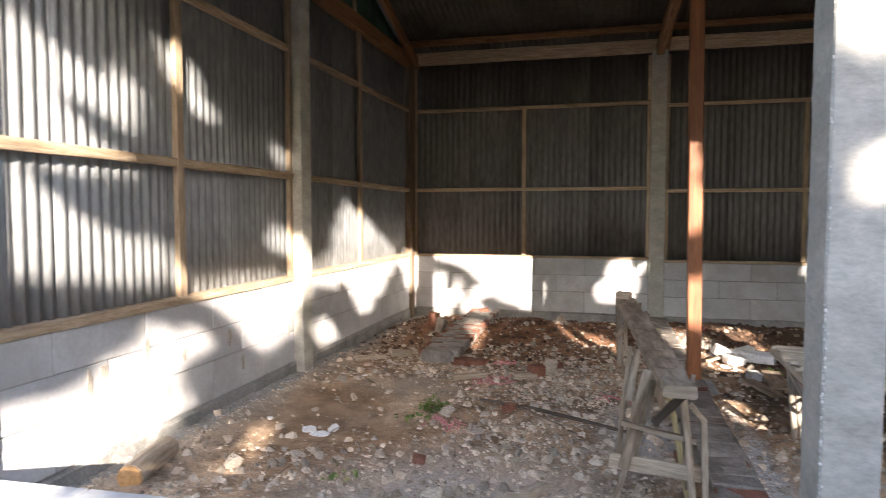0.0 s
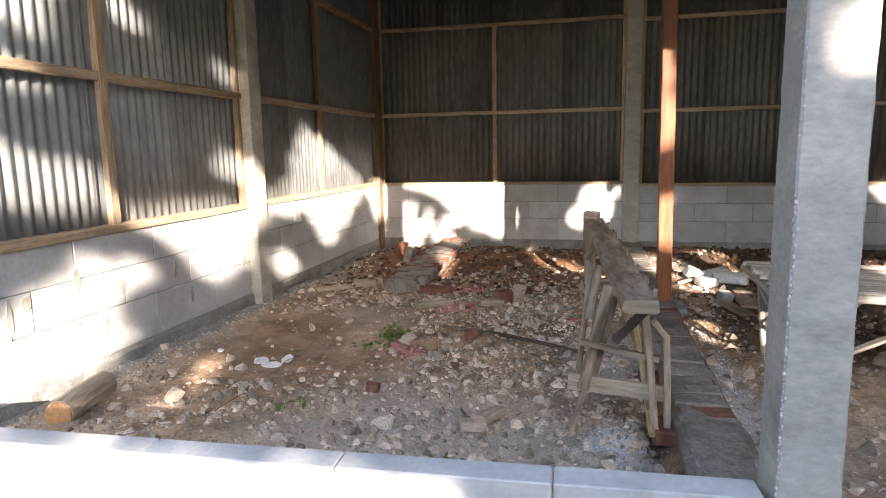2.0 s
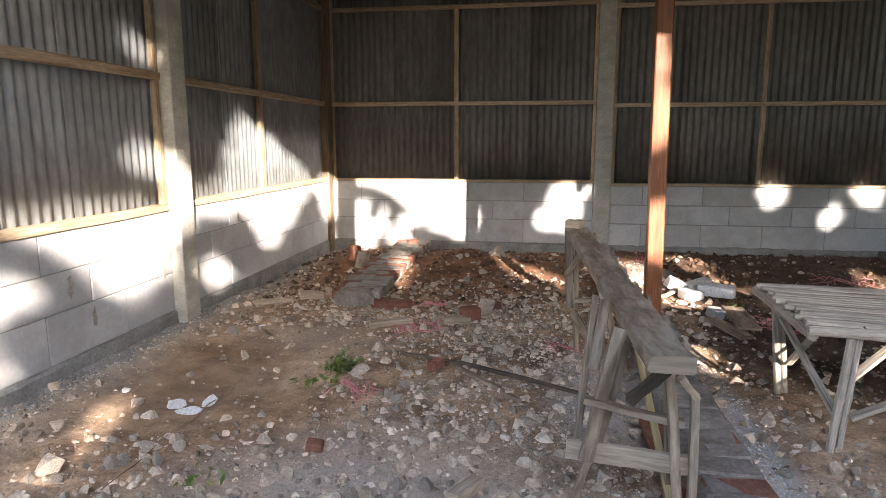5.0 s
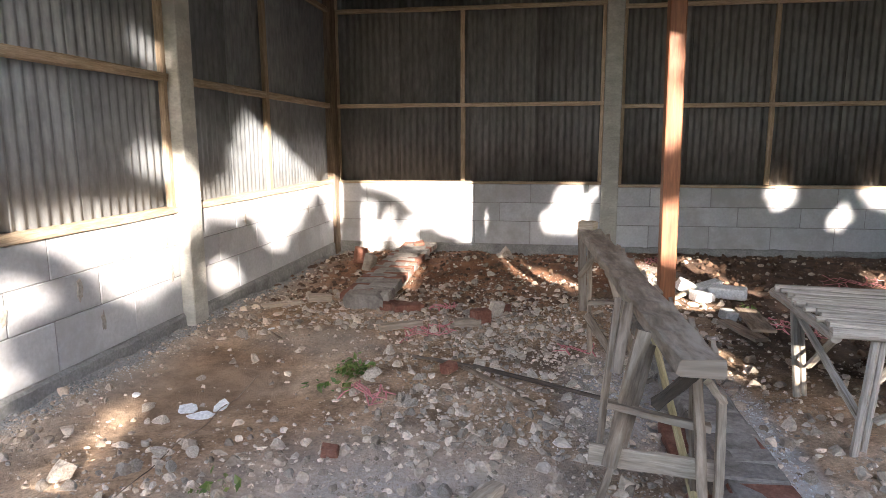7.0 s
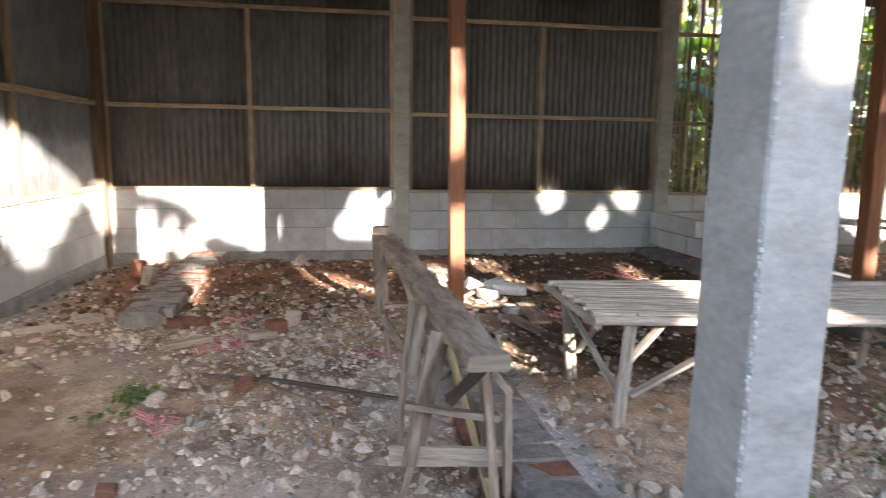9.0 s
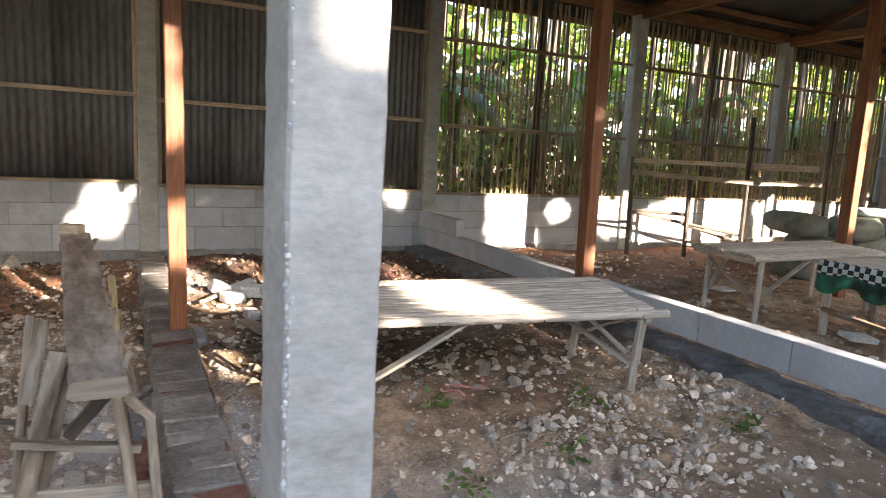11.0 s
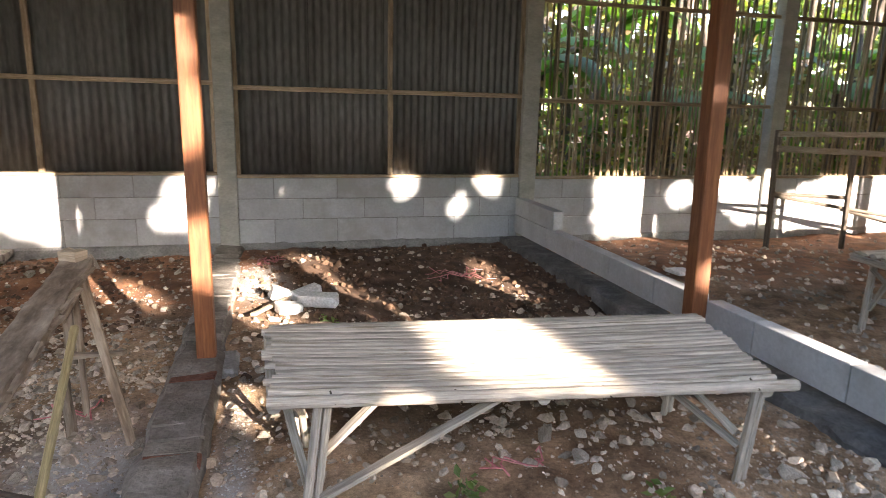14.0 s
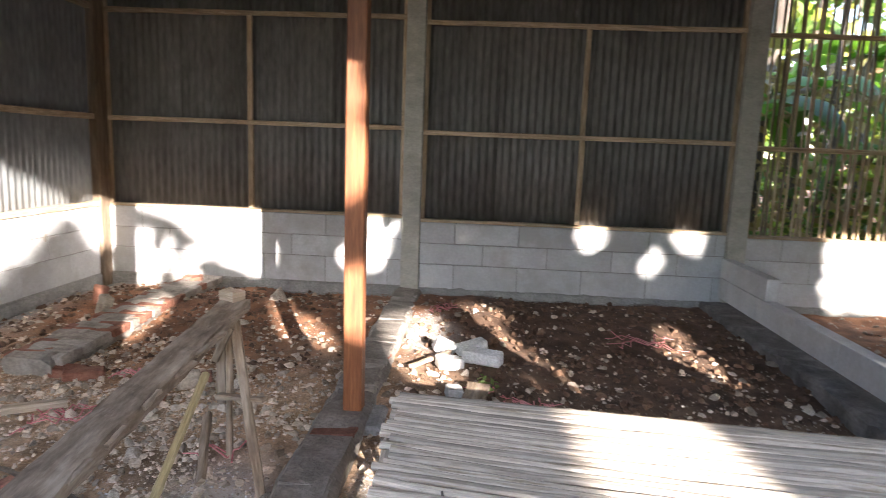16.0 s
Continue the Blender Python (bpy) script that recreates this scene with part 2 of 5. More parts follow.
DARK_PIPE = surface("dark_bamboo_pole", (0.05, 0.038, 0.028), (0.10, 0.075, 0.055), (0.17, 0.13, 0.095), 3, 20, 0.7, relief=0.4, vary=0.3, uv=True, stretch=(1.5, 10, 1))
PALE_STONE = surface("pale_chippings", (0.42, 0.42, 0.42), (0.54, 0.54, 0.54), (0.66, 0.66, 0.66), 14, 110, 0.92, relief=0.5, depth=0.004, vary=0.3, island=True)
CORNER_WOOD = surface("corner_post_wood", (0.12, 0.085, 0.055), (0.20, 0.145, 0.10), (0.29, 0.22, 0.155), 1.6, 8, 0.8, relief=0.3, depth=0.003, **GRAIN)
WET_CEMENT = surface("wet_cement", (0.075, 0.073, 0.072), (0.13, 0.127, 0.125), (0.22, 0.215, 0.21), 5, 50, 0.8, relief=0.8, depth=0.012)
FORM_CONCRETE = surface("form_cast_concrete", (0.36, 0.355, 0.33), (0.47, 0.465, 0.44), (0.58, 0.575, 0.55), 4.0, 34, 0.9, relief=0.5, depth=0.004, stretch=(1, 1, 1.9), stain=((0.37, 0.368, 0.355), 1.7), fleck=0.42)
SOIL = soil_surface()
CLOD = surface("soil_clod", (0.065, 0.036, 0.022), (0.135, 0.078, 0.048), (0.23, 0.145, 0.095), 12, 90, 0.95, relief=0.9, depth=0.008, vary=0.4, island=True)
LEAF = leaf_surface("garden_leaf", (0.05, 0.095, 0.022), (0.12, 0.19, 0.035), (0.40, 0.38, 0.09))
BANANA = leaf_surface("banana_leaf", (0.07, 0.15, 0.03), (0.12, 0.22, 0.045), (0.22, 0.30, 0.08), 0.4)
DRY_LEAF = leaf_surface("dry_leaf", (0.16, 0.10, 0.05), (0.27, 0.19, 0.10), (0.40, 0.31, 0.18), 0.3)
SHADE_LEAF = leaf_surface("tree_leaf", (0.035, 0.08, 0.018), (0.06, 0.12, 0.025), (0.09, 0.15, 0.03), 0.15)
WEED = leaf_surface("weed_leaf", (0.08, 0.13, 0.04), (0.13, 0.18, 0.055), (0.20, 0.22, 0.09), 0.3)


def cloth_surface():
    """Dark green tablecloth with a band of black and white checks along its hem."""
    m, t, bsdf = nodes_of("checked_tablecloth")
    uv = t.nodes.new("ShaderNodeTexCoord").outputs["UV"]
    ch = t.nodes.new("ShaderNodeTexChecker")
    ch.inputs["Scale"].default_value = 26.0
    ch.inputs["Color1"].default_value, ch.inputs["Color2"].default_value = (0.02, 0.03, 0.03, 1), (0.55, 0.62, 0.60, 1)
    t.links.new(uv, ch.inputs["Vector"])
    wave = noise_tex(t, uv, 5, 3, 0.5)
    green = ramp(t, wave, [(0.42, (0.01, 0.04, 0.03)), (0.5, (0.015, 0.12, 0.085)), (0.6, (0.03, 0.26, 0.19))])
    sep = t.nodes.new("ShaderNodeSeparateXYZ")
    t.links.new(uv, sep.inputs[0])
    lim = t.nodes.new("ShaderNodeMath")
    lim.operation = "LESS_THAN"
    lim.inputs[1].default_value = 0.09
    t.links.new(sep.outputs["Y"], lim.inputs[0])
    t.links.new(blend(t, "MIX", lim.outputs[0], green, ch.outputs["Color"]), bsdf.inputs["Base Color"])
    bsdf.inputs["Roughness"].default_value = 0.7
    return m


CLOTH = cloth_surface()


# ---- shaping helpers ----
def part(name, bm, material, parent=None, label="", smooth=False):
    me = bpy.data.meshes.new(name)
    bm.to_mesh(me)
    bm.free()
    me.materials.append(material)
    if smooth:
        me.shade_smooth()
    ob = new(name, me)
    ob.parent = parent
    return tagged(ob, label)


def thing(name, at, label, category, group="", kind=""):
    ob = new(name)
    ob.location = at
    ob.empty_display_size = 0.1
    return tagged(ob, label, category, group, kind)


def under(ob, parent):
    """Parents ob to a placed Empty and keeps the place of its mesh."""
    ob.parent = parent
    ob.matrix_parent_inverse = Matrix.Translation(-parent.location)
    return ob


def raw(name, verts, faces, material, parent=None, label="", smooth=False):
    me = bpy.data.meshes.new(name)
    me.from_pydata([tuple(v) for v in verts], [], [tuple(int(i) for i in f) for f in faces])
    me.materials.append(material)
    if smooth:
        me.shade_smooth()
    ob = new(name, me)
    ob.parent = parent
    return tagged(ob, label)


def side_axes(p, q, up=(0, 0, 1)):
    d = (Vector(q) - Vector(p)).normalized()
    s = d.cross(Vector(up))
    if s.length < 1e-3:
        s = d.cross(Vector((1, 0, 0)))
    s.normalize()
    return d, s, s.cross(d).normalized()


def sweep(bm, pts, outline, caps=True, wob=0.0, up=(0, 0, 1), rng=random):
    """Sweeps a closed outline (pairs across and up) along points; scale per point may be given as a fourth number. UV in metres."""
    uvl = bm.loops.layers.uv.verify()
    rings, run = [], 0.0
    n = len(outline)
    per = [0.0]
    for k in range(n):
        a, b = outline[k], outline[(k + 1) % n]
        per.append(per[-1] + math.hypot(b[0] - a[0], b[1] - a[1]))
    lens = [0.0]
    for i in range(1, len(pts)):
        lens.append(lens[-1] + (Vector(pts[i][:3]) - Vector(pts[i - 1][:3])).length)
    off = rng.random() * 7
    for i, p in enumerate(pts):
        a, b = pts[max(0, i - 1)], pts[min(len(pts) - 1, i + 1)]
        _, s, u = side_axes(a[:3], b[:3], up)
        k = p[3] if len(p) > 3 else 1.0
        rings.append([bm.verts.new(Vector(p[:3]) + s * (x * k + rng.uniform(-wob, wob)) + u * (y * k + rng.uniform(-wob, wob))) for x, y in outline])
    for i in range(len(rings) - 1):
        for k in range(n):
            f = bm.faces.new((rings[i][k], rings[i][(k + 1) % n], rings[i + 1][(k + 1) % n], rings[i + 1][k]))
            for loop, (uu, vv) in zip(f.loops, ((lens[i], per[k]), (lens[i], per[k + 1]), (lens[i + 1], per[k + 1]), (lens[i + 1], per[k]))):
                loop[uvl].uv = (uu + off, vv + off)
    if caps:
        for ring in (rings[0][::-1], rings[-1]):
            f = bm.faces.new(ring)
            for loop in f.loops:
                loop[uvl].uv = (off + loop.vert.co.x * 0.2, loop.vert.co.z)
    return bm


def board_outline(w, h, c=0.12):
    a, b, k = w / 2, h / 2, min(w, h) * c
    return [(-a + k, -b), (a - k, -b), (a, -b + k), (a, b - k), (a - k, b), (-a + k, b), (-a, b - k), (-a, -b + k)]


def plank(p, q, w, h, wob=0.002, seg=4, up=(0, 0, 1), bm=None, sag=0.0, c=0.12):
    bm = bm or bmesh.new()
    p, q = Vector(p), Vector(q)
    pts = []
    for i in range(seg + 1):
        f = i / seg
        v = p.lerp(q, f)
        pts.append((v.x, v.y, v.z - sag * 4 * f * (1 - f)))
    return sweep(bm, pts, board_outline(w, h, c), wob=wob, up=up)


def pole(pts, r, seg=8, nodes=0.0, bm=None, wob=0.0):
    """A round pole through points; nodes: spacing of bamboo joints."""
    bm = bm or bmesh.new()
    ring = [(r * math.cos(2 * math.pi * k / seg), r * math.sin(2 * math.pi * k / seg)) for k in range(seg)]
    if nodes:
        p, q = Vector(pts[0][:3]), Vector(pts[-1][:3])
        length = (q - p).length
        n = max(1, round(length / nodes))
        out = [(*p, 1)]
        for k in range(1, n + 1):
            for f, s in (((k - 0.5 / 10) / n - 0.02 / length, 1.0), ((k - 0.05) / n, 1.14), ((k - 0.05) / n + 0.02 / length, 1.0)):
                if f < 0.995:
                    out.append((*p.lerp(q, f), s))
        out.append((*q, 1))
        pts = out
    return sweep(bm, pts, ring, wob=wob)


def block_mesh(name, sx, sy, sz, material, c=0.006, wob=0.0):
    bm = bmesh.new()
    bmesh.ops.create_cube(bm, size=1)
    for v in bm.verts:
        v.co = (v.co.x * sx + random.uniform(-wob, wob), v.co.y * sy + random.uniform(-wob, wob), v.co.z * sz + random.uniform(-wob, wob))
    bmesh.ops.bevel(bm, geom=bm.edges[:], offset=c, segments=1, affect="EDGES")
    me = bpy.data.meshes.new(name)
    bm.to_mesh(me)
    bm.free()
    me.materials.append(material)
    return me


def box(bm, lo, hi, c=0.0):
    lo, hi = Vector(lo), Vector(hi)
    r = bmesh.ops.create_cube(bm, size=1)
    for v in r["verts"]:
        v.co = (lo + hi) / 2 + Vector((v.co.x * (hi.x - lo.x), v.co.y * (hi.y - lo.y), v.co.z * (hi.z - lo.z)))
    if c:
        bmesh.ops.bevel(bm, geom=list({e for v in r["verts"] for e in v.link_edges}), offset=c, segments=1, affect="EDGES")
    return bm


def bit(name, bm, material, parent, label="", smooth=False):
    return under(part(name, bm, material, None, label, smooth), parent)


# ---- ground ----
def lattice(x, y, cell, seed):
    g = np.random.RandomState(seed).rand(64, 64)
    x, y = np.asarray(x, float) / cell, np.asarray(y, float) / cell
    i, j = np.floor(x).astype(int), np.floor(y).astype(int)
    fx, fy = x - i, y - j
    fx, fy = fx * fx * (3 - 2 * fx), fy * fy * (3 - 2 * fy)
    a, b, c, d = (g[(i + di) % 64, (j + dj) % 64] for di, dj in ((0, 0), (1, 0), (0, 1), (1, 1)))
    return (a * (1 - fx) + b * fx) * (1 - fy) + (c * (1 - fx) + d * fx) * fy - 0.5


def bell(x, y, cx, cy, rx, ry):
    return np.exp(-(((x - cx) / rx) ** 2 + ((y - cy) / ry) ** 2))


def height(x, y):
    """Height of the bare earth: lumpy soil, a dug heap at the back, a narrow trench along the foundation strip."""
    x, y = np.asarray(x, float), np.asarray(y, float)
    near = np.clip((16.5 - np.abs(x - 7)) / 4, 0, 1) * np.clip((y + 3) / 2, 0, 1) * np.clip((9.5 - y) / 1, 0, 1)
    h = 0.07 * lattice(x, y, 1.3, 1) + 0.045 * lattice(x, y, 0.42, 2) + 0.028 * lattice(x, y, 0.15, 3) + 0.016 * lattice(x, y, 0.07, 4)
    h = h + 0.11 * bell(x, y, -0.35, 7.4, 0.9, 0.5) + 0.07 * bell(x, y, -1.45, 7.3, 0.4, 0.6)
    h = h + 0.05 * bell(x, y, 2.3, 7.6, 1.2, 0.4) + 0.05 * bell(x, y, 5.6, 7.0, 1.4, 0.6)
    h = h - 0.10 * bell(x, y, 0.86, 3.3, 0.06, 0.9) - 0.04 * bell(x, y, 2.2, 5.0, 0.9, 0.7)
    return -0.045 + h * near


def axis_steps(*spans):
    out = []
    for a, b, step in spans:
        n = max(1, round((b - a) / step))
        out += [a + (b - a) * k / n for k in range(n)]
    return np.array(out + [spans[-1][1]])


gx = axis_steps((-900, -60, 140), (-60, -8, 8), (-8, -2.2, 0.6), (-2.2, 4.4, 0.035), (4.4, 11, 0.08), (11, 18, 0.5), (18, 60, 8), (60, 900, 140))
gy = axis_steps((-900, -60, 140), (-60, -4, 8), (-4, 1.6, 0.4), (1.6, 8.35, 0.035), (8.35, 10, 0.25), (10, 60, 6), (60, 900, 140))
mx, my = np.meshgrid(gx, gy)
gv = np.stack([mx, my, height(mx, my)], -1).reshape(-1, 3)
nx, ny = len(gx), len(gy)
ii = (np.arange(ny - 1)[:, None] * nx + np.arange(nx - 1)[None, :]).ravel()
ground = raw("ground", gv.tolist(), np.stack([ii, ii + 1, ii + 1 + nx, ii + nx], -1).tolist(), SOIL, smooth=True)
tagged(ground, "brown rubble-strewn earth floor with grey dust, damp and darker patches", "ground", kind="structure")


def ground_z(x, y):
    return float(height(x, y))


# ---- walls ----
XL, YB, TOP = -1.93, 8.20, 0.70          # inner faces of the block plinths and the height of the west one
BAY_TOPS = (0.695, 0.668, 0.648, 0.648, 0.648, 0.648)     # the north plinth steps down a little from bay to bay
BAY_RAILS = ((1.53, 2.515), (1.497, 2.475), (1.462, 2.44), (1.462, 2.44), (1.462, 2.44), (1.462, 2.44))
COLS = (1.03, 4.02, 7.05, 10.03, 13.03, 16.03)
FRONT = 2.37
PITCH = 0.072

block_cache = {}


def block_row(parent, axis, start, end, across, z, thick, first=0.6, tall=0.2):
    """A course of aerated concrete blocks along x or y, with open joints."""
    a = start
    length = first
    while a < end - 0.02:
        b = min(a + length, end)
        key = (axis, round(b - a, 3), thick, tall)
        if key not in block_cache:
            size = (b - a - 0.006, thick, tall - 0.006) if axis == "x" else (thick, b - a - 0.006, tall - 0.006)
            block_cache[key] = block_mesh("block", *size, AAC, 0.004, 0.001)
        ob = new("block", block_cache[key])
        slip = random.uniform(-0.002, 0.002)
        mid = (a + b) / 2
        ob.location = (mid, across + slip, z + tall / 2) if axis == "x" else (across + slip, mid, z + tall / 2)
        ob.parent = parent
        a, length = b, 0.6


def rib_sheet(name, axis, a0, a1, across, z0, z1, material, parent, amp=0.0105, phase=0.0, lean=0.0):
    """A corrugated sheet with its ribs upright, along x or y."""
    n = max(8, round((a1 - a0) / PITCH * 6))
    rows = 5
    verts, faces = [], []
    wave = random.random() * 6
    for r in range(rows):
        z = z0 + (z1 - z0) * r / (rows - 1)
        for k in range(n + 1):
            a = a0 + (a1 - a0) * k / n
            d = amp * math.cos(2 * math.pi * (a + phase) / PITCH) + 0.003 * math.sin(a * 5 + z * 3 + wave)
            verts.append((a, across + d, z) if axis == "x" else (across + d, a, z))
    for r in range(rows - 1):
        for k in range(n):
            i = r * (n + 1) + k
            faces.append((i, i + 1, i + n + 2, i + n + 1))
    ob = raw(name, verts, faces, material, parent, smooth=True)
    sol = ob.modifiers.new("sheet", "SOLIDIFY")
    sol.thickness = 0.0012
    return ob


def sheets(parent, axis, a0, a1, across, z0, z1, count, material=None):
    w = (a1 - a0) / count
    for k in range(count):
        rib_sheet("corrugated_sheet", axis, a0 + k * w - (0.03 if k else 0), a0 + (k + 1) * w, across + (0.0045 if k % 2 else 0), z0, z1, material or RIB, parent)


def setting(name, label):
    return tagged(new(name), label, "wall", kind="structure")


west = setting("wall_west", "grey corrugated sheet wall on a light block plinth")
north = setting("wall_north", "corrugated sheet and bamboo slat wall on a light block plinth")
BAYS_W = ((2.15, 5.03), (5.21, 8.05))
BAYS_N = tuple((a + 0.085, b - 0.085) for a, b in zip((-2.0,) + COLS[:-1], COLS))

# west wall
for y0, y1 in BAYS_W:
    for k in range(3):
        block_row(west, "y", y0, y1, XL - 0.05, 0.10 + 0.2 * k if k else 0.05, 0.10, 0.33 if k % 2 else 0.6, 0.2 if k else 0.25)
    part("footing", plank((XL - 0.06, y0, -0.05), (XL - 0.06, y1, -0.05), 0.145, 0.19, 0.006, 34), MORTAR, west, "rough grey mortar footing")
    part("mortar_bed", box(bmesh.new(), (XL - 0.094, y0, 0.0), (XL - 0.006, y1, TOP - 0.004)), MORTAR, west)
    part("sill_rail", plank((XL - 0.03, y0, TOP + 0.022), (XL - 0.03, y1, TOP + 0.022), 0.09, 0.045, 0.003, 10), RAIL_WOOD, west)
    for z in (1.528, 2.51):
        part("rail", plank((XL - 0.012, y0, z), (XL - 0.012, y1, z), 0.04, 0.052, 0.003, 10), RAIL_WOOD, west)
    part("top_plate", plank((XL - 0.02, y0 - 0.1, 3.13), (XL - 0.02, y1 + 0.1, 3.13), 0.08, 0.13, 0.003, 8), BEAM_WOOD, west)
    sheets(west, "y", y0, y1, XL - 0.058, TOP - 0.02, 3.12, 4)
for y in (3.665, 6.455):
    part("mullion", plank((XL - 0.010, y, TOP + 0.045), (XL - 0.010, y, 3.07), 0.062, 0.036, 0.003, 8, up=(1, 0, 0)), RAIL_WOOD, west)
for y in (4.995, 5.235):
    part("side_post", plank((XL - 0.012, y, TOP + 0.045), (XL - 0.012, y, 3.07), 0.045, 0.04, 0.003, 8, up=(1, 0, 0)), RAIL_WOOD, west)

# north wall
for n, (x0, x1) in enumerate(BAYS_N):
    top, rails = BAY_TOPS[n], BAY_RAILS[n]
    for k in range(3):
        block_row(north, "x", x0, x1, YB + 0.05, top - 0.6 + 0.2 * k if k else top - 0.65, 0.10, 0.6 if k % 2 else 0.33, 0.2 if k else 0.25)
    part("footing", plank((x0, YB + 0.06, -0.05), (x1, YB + 0.06, -0.05), 0.145, 0.19, 0.006, 34), MORTAR, north, "rough grey mortar footing")
    part("mortar_bed", box(bmesh.new(), (x0, YB + 0.006, 0.0), (x1, YB + 0.094, top - 0.004)), MORTAR, north)
    part("sill_rail", plank((x0, YB + 0.045, top + 0.014), (x1, YB + 0.045, top + 0.014), 0.09, 0.028, 0.003, 10), RAIL_WOOD, north)
    part("top_beam", plank((x0 - 0.08, YB + 0.04, 3.165), (x1 + 0.08, YB + 0.04, 3.155), 0.08, 0.145, 0.004, 8), BEAM_WOOD if n > 1 else RAIL_WOOD, north)
    if n < 2:
        for z in rails:
            part("rail", plank((x0, YB + 0.035, z), (x1, YB + 0.035, z), 0.04, 0.042, 0.004, 10), RAIL_WOOD, north)
        xm = -0.515 if n == 0 else 2.575
        part("mullion", plank((xm, YB + 0.037, top + 0.03), (xm, YB + 0.037, rails[0] - 0.02), 0.048, 0.034, 0.003, 8, up=(0, 1, 0)), RAIL_WOOD, north)
        part("mullion", plank((xm - 0.005, YB + 0.037, rails[0] + 0.02), (xm - 0.005, YB + 0.037, rails[1] - 0.02), 0.045, 0.034, 0.003, 8, up=(0, 1, 0)), RAIL_WOOD, north)
        sheets(north, "x", x0 - 0.03, x1 + 0.03, YB + 0.082, top - 0.01, 3.13, 4, SHADED_RIB)
        for xs in (x0 + 0.018, x1 - 0.018):
            part("side_post", plank((xs, YB + 0.04, top + 0.03), (xs, YB + 0.04, 3.05), 0.036, 0.04, 0.003, 8, up=(0, 1, 0)), RAIL_WOOD, north)
    else:
        for z in rails:
            part("rail", plank((x0, YB + 0.03, z), (x1, YB + 0.03, z), 0.03, 0.04, 0.004, 10), SCREEN_BAMBOO, north)
        part("stake", plank((x0 + 1.42, YB + 0.10, top), (x0 + 1.42, YB + 0.10, 3.05), 0.09, 0.05, 0.004, 6, up=(0, 1, 0)), DARK_PIPE, north)

# bamboo slats of the open bays: split canes, uneven in width, lean and height
slat_meshes = []
for k in range(10):
    bm = pole([(0, 0, 0), (random.uniform(-0.015, 0.015), 0, 2.38)], random.uniform(0.010, 0.017), 6, 0.34)
    for v in bm.verts:
        v.co.x += 0.012 * math.sin(v.co.z * 2 + k)
    me = bpy.data.meshes.new("bamboo_slat")
    bm.to_mesh(me)
    bm.free()
    me.materials.append(SCREEN_BAMBOO)
    slat_meshes.append(me)
for (x0, x1), top in zip(BAYS_N[2:], BAY_TOPS[2:]):
    x = x0 + 0.03
    while x < x1 - 0.02:
        ob = new("bamboo_slat", random.choice(slat_meshes))
        ob.location = (x, YB + 0.062 + random.uniform(-0.004, 0.012), top + 0.03)
        ob.rotation_euler = (0, random.uniform(-0.014, 0.014), random.uniform(0, 6.28))
        ob.parent = north
        x += random.uniform(0.036, 0.072)


# ---- columns and roof ----
def column(x, y, sx, sy, top, label="grey cast concrete column with rough edges", lean=0.0, mat=None):
    bm = bmesh.new()
    n = 70
    pts = [(x + lean * k / n, y, -0.12 + (top + 0.12) * k / n) for k in range(n + 1)]
    sweep(bm, pts, [(-sx / 2 + 0.006, -sy / 2), (sx / 2 - 0.006, -sy / 2), (sx / 2, -sy / 2 + 0.006), (sx / 2, sy / 2 - 0.006),
                    (sx / 2 - 0.006, sy / 2), (-sx / 2 + 0.006, sy / 2), (-sx / 2, sy / 2 - 0.006), (-sx / 2, -sy / 2 + 0.006)], wob=0.0014, up=(0, 1, 0))
    return tagged(part("concrete_column", bm, mat or CONCRETE), label, "column", "columns of the shed")


for x in COLS:
    column(x, YB + 0.045, 0.17, 0.17, 3.09)
column(XL - 0.004, 5.12, 0.155, 0.17, 3.09)
cp = part("corner_post", plank((XL - 0.045, 8.14, -0.1), (XL - 0.045, 8.14, 3.06), 0.15, 0.17, 0.003, 14, up=(0, 1, 0), c=0.05), CORNER_WOOD)
tagged(cp, "brown timber post in the corner of the shed", "post", "timber posts")
column(XL - 0.05, FRONT, 0.15, 0.15, 3.06)
front_column = column(1.1135, 2.387, 0.147, 0.172, 3.06, "pale grey concrete column with chipped edges at the open front", 0.0, FORM_CONCRETE)
for x in COLS[1:]:
    column(x, FRONT, 0.13, 0.13, 3.06)



def chipped_edge(x, y, z0, z1, n, seed):
    """Coarse grains standing out along a broken arris."""
    r = random.Random(seed)
    bm = bmesh.new()
    for _ in range(n):
        z, s = r.uniform(z0, z1), r.uniform(0.0018, 0.005)
        got = bmesh.ops.create_icosphere(bm, subdivisions=1, radius=s)["verts"]
        ox, oy = r.uniform(-0.002, 0.006), r.uniform(-0.002, 0.006)
        for v in got:
            v.co = (v.co.x * r.uniform(0.7, 1.2) + x + ox, v.co.y * r.uniform(0.7, 1.2) + y + oy, v.co.z * r.uniform(0.8, 2.2) + z)
    return part("chipped_edge", bm, PALE_STONE, front_column, "pale crumbled arris")


chipped_edge(1.043, 2.304, 0.0, 0.98, 260, 4)
chipped_edge(1.043, 2.304, 0.98, 2.2, 90, 5)

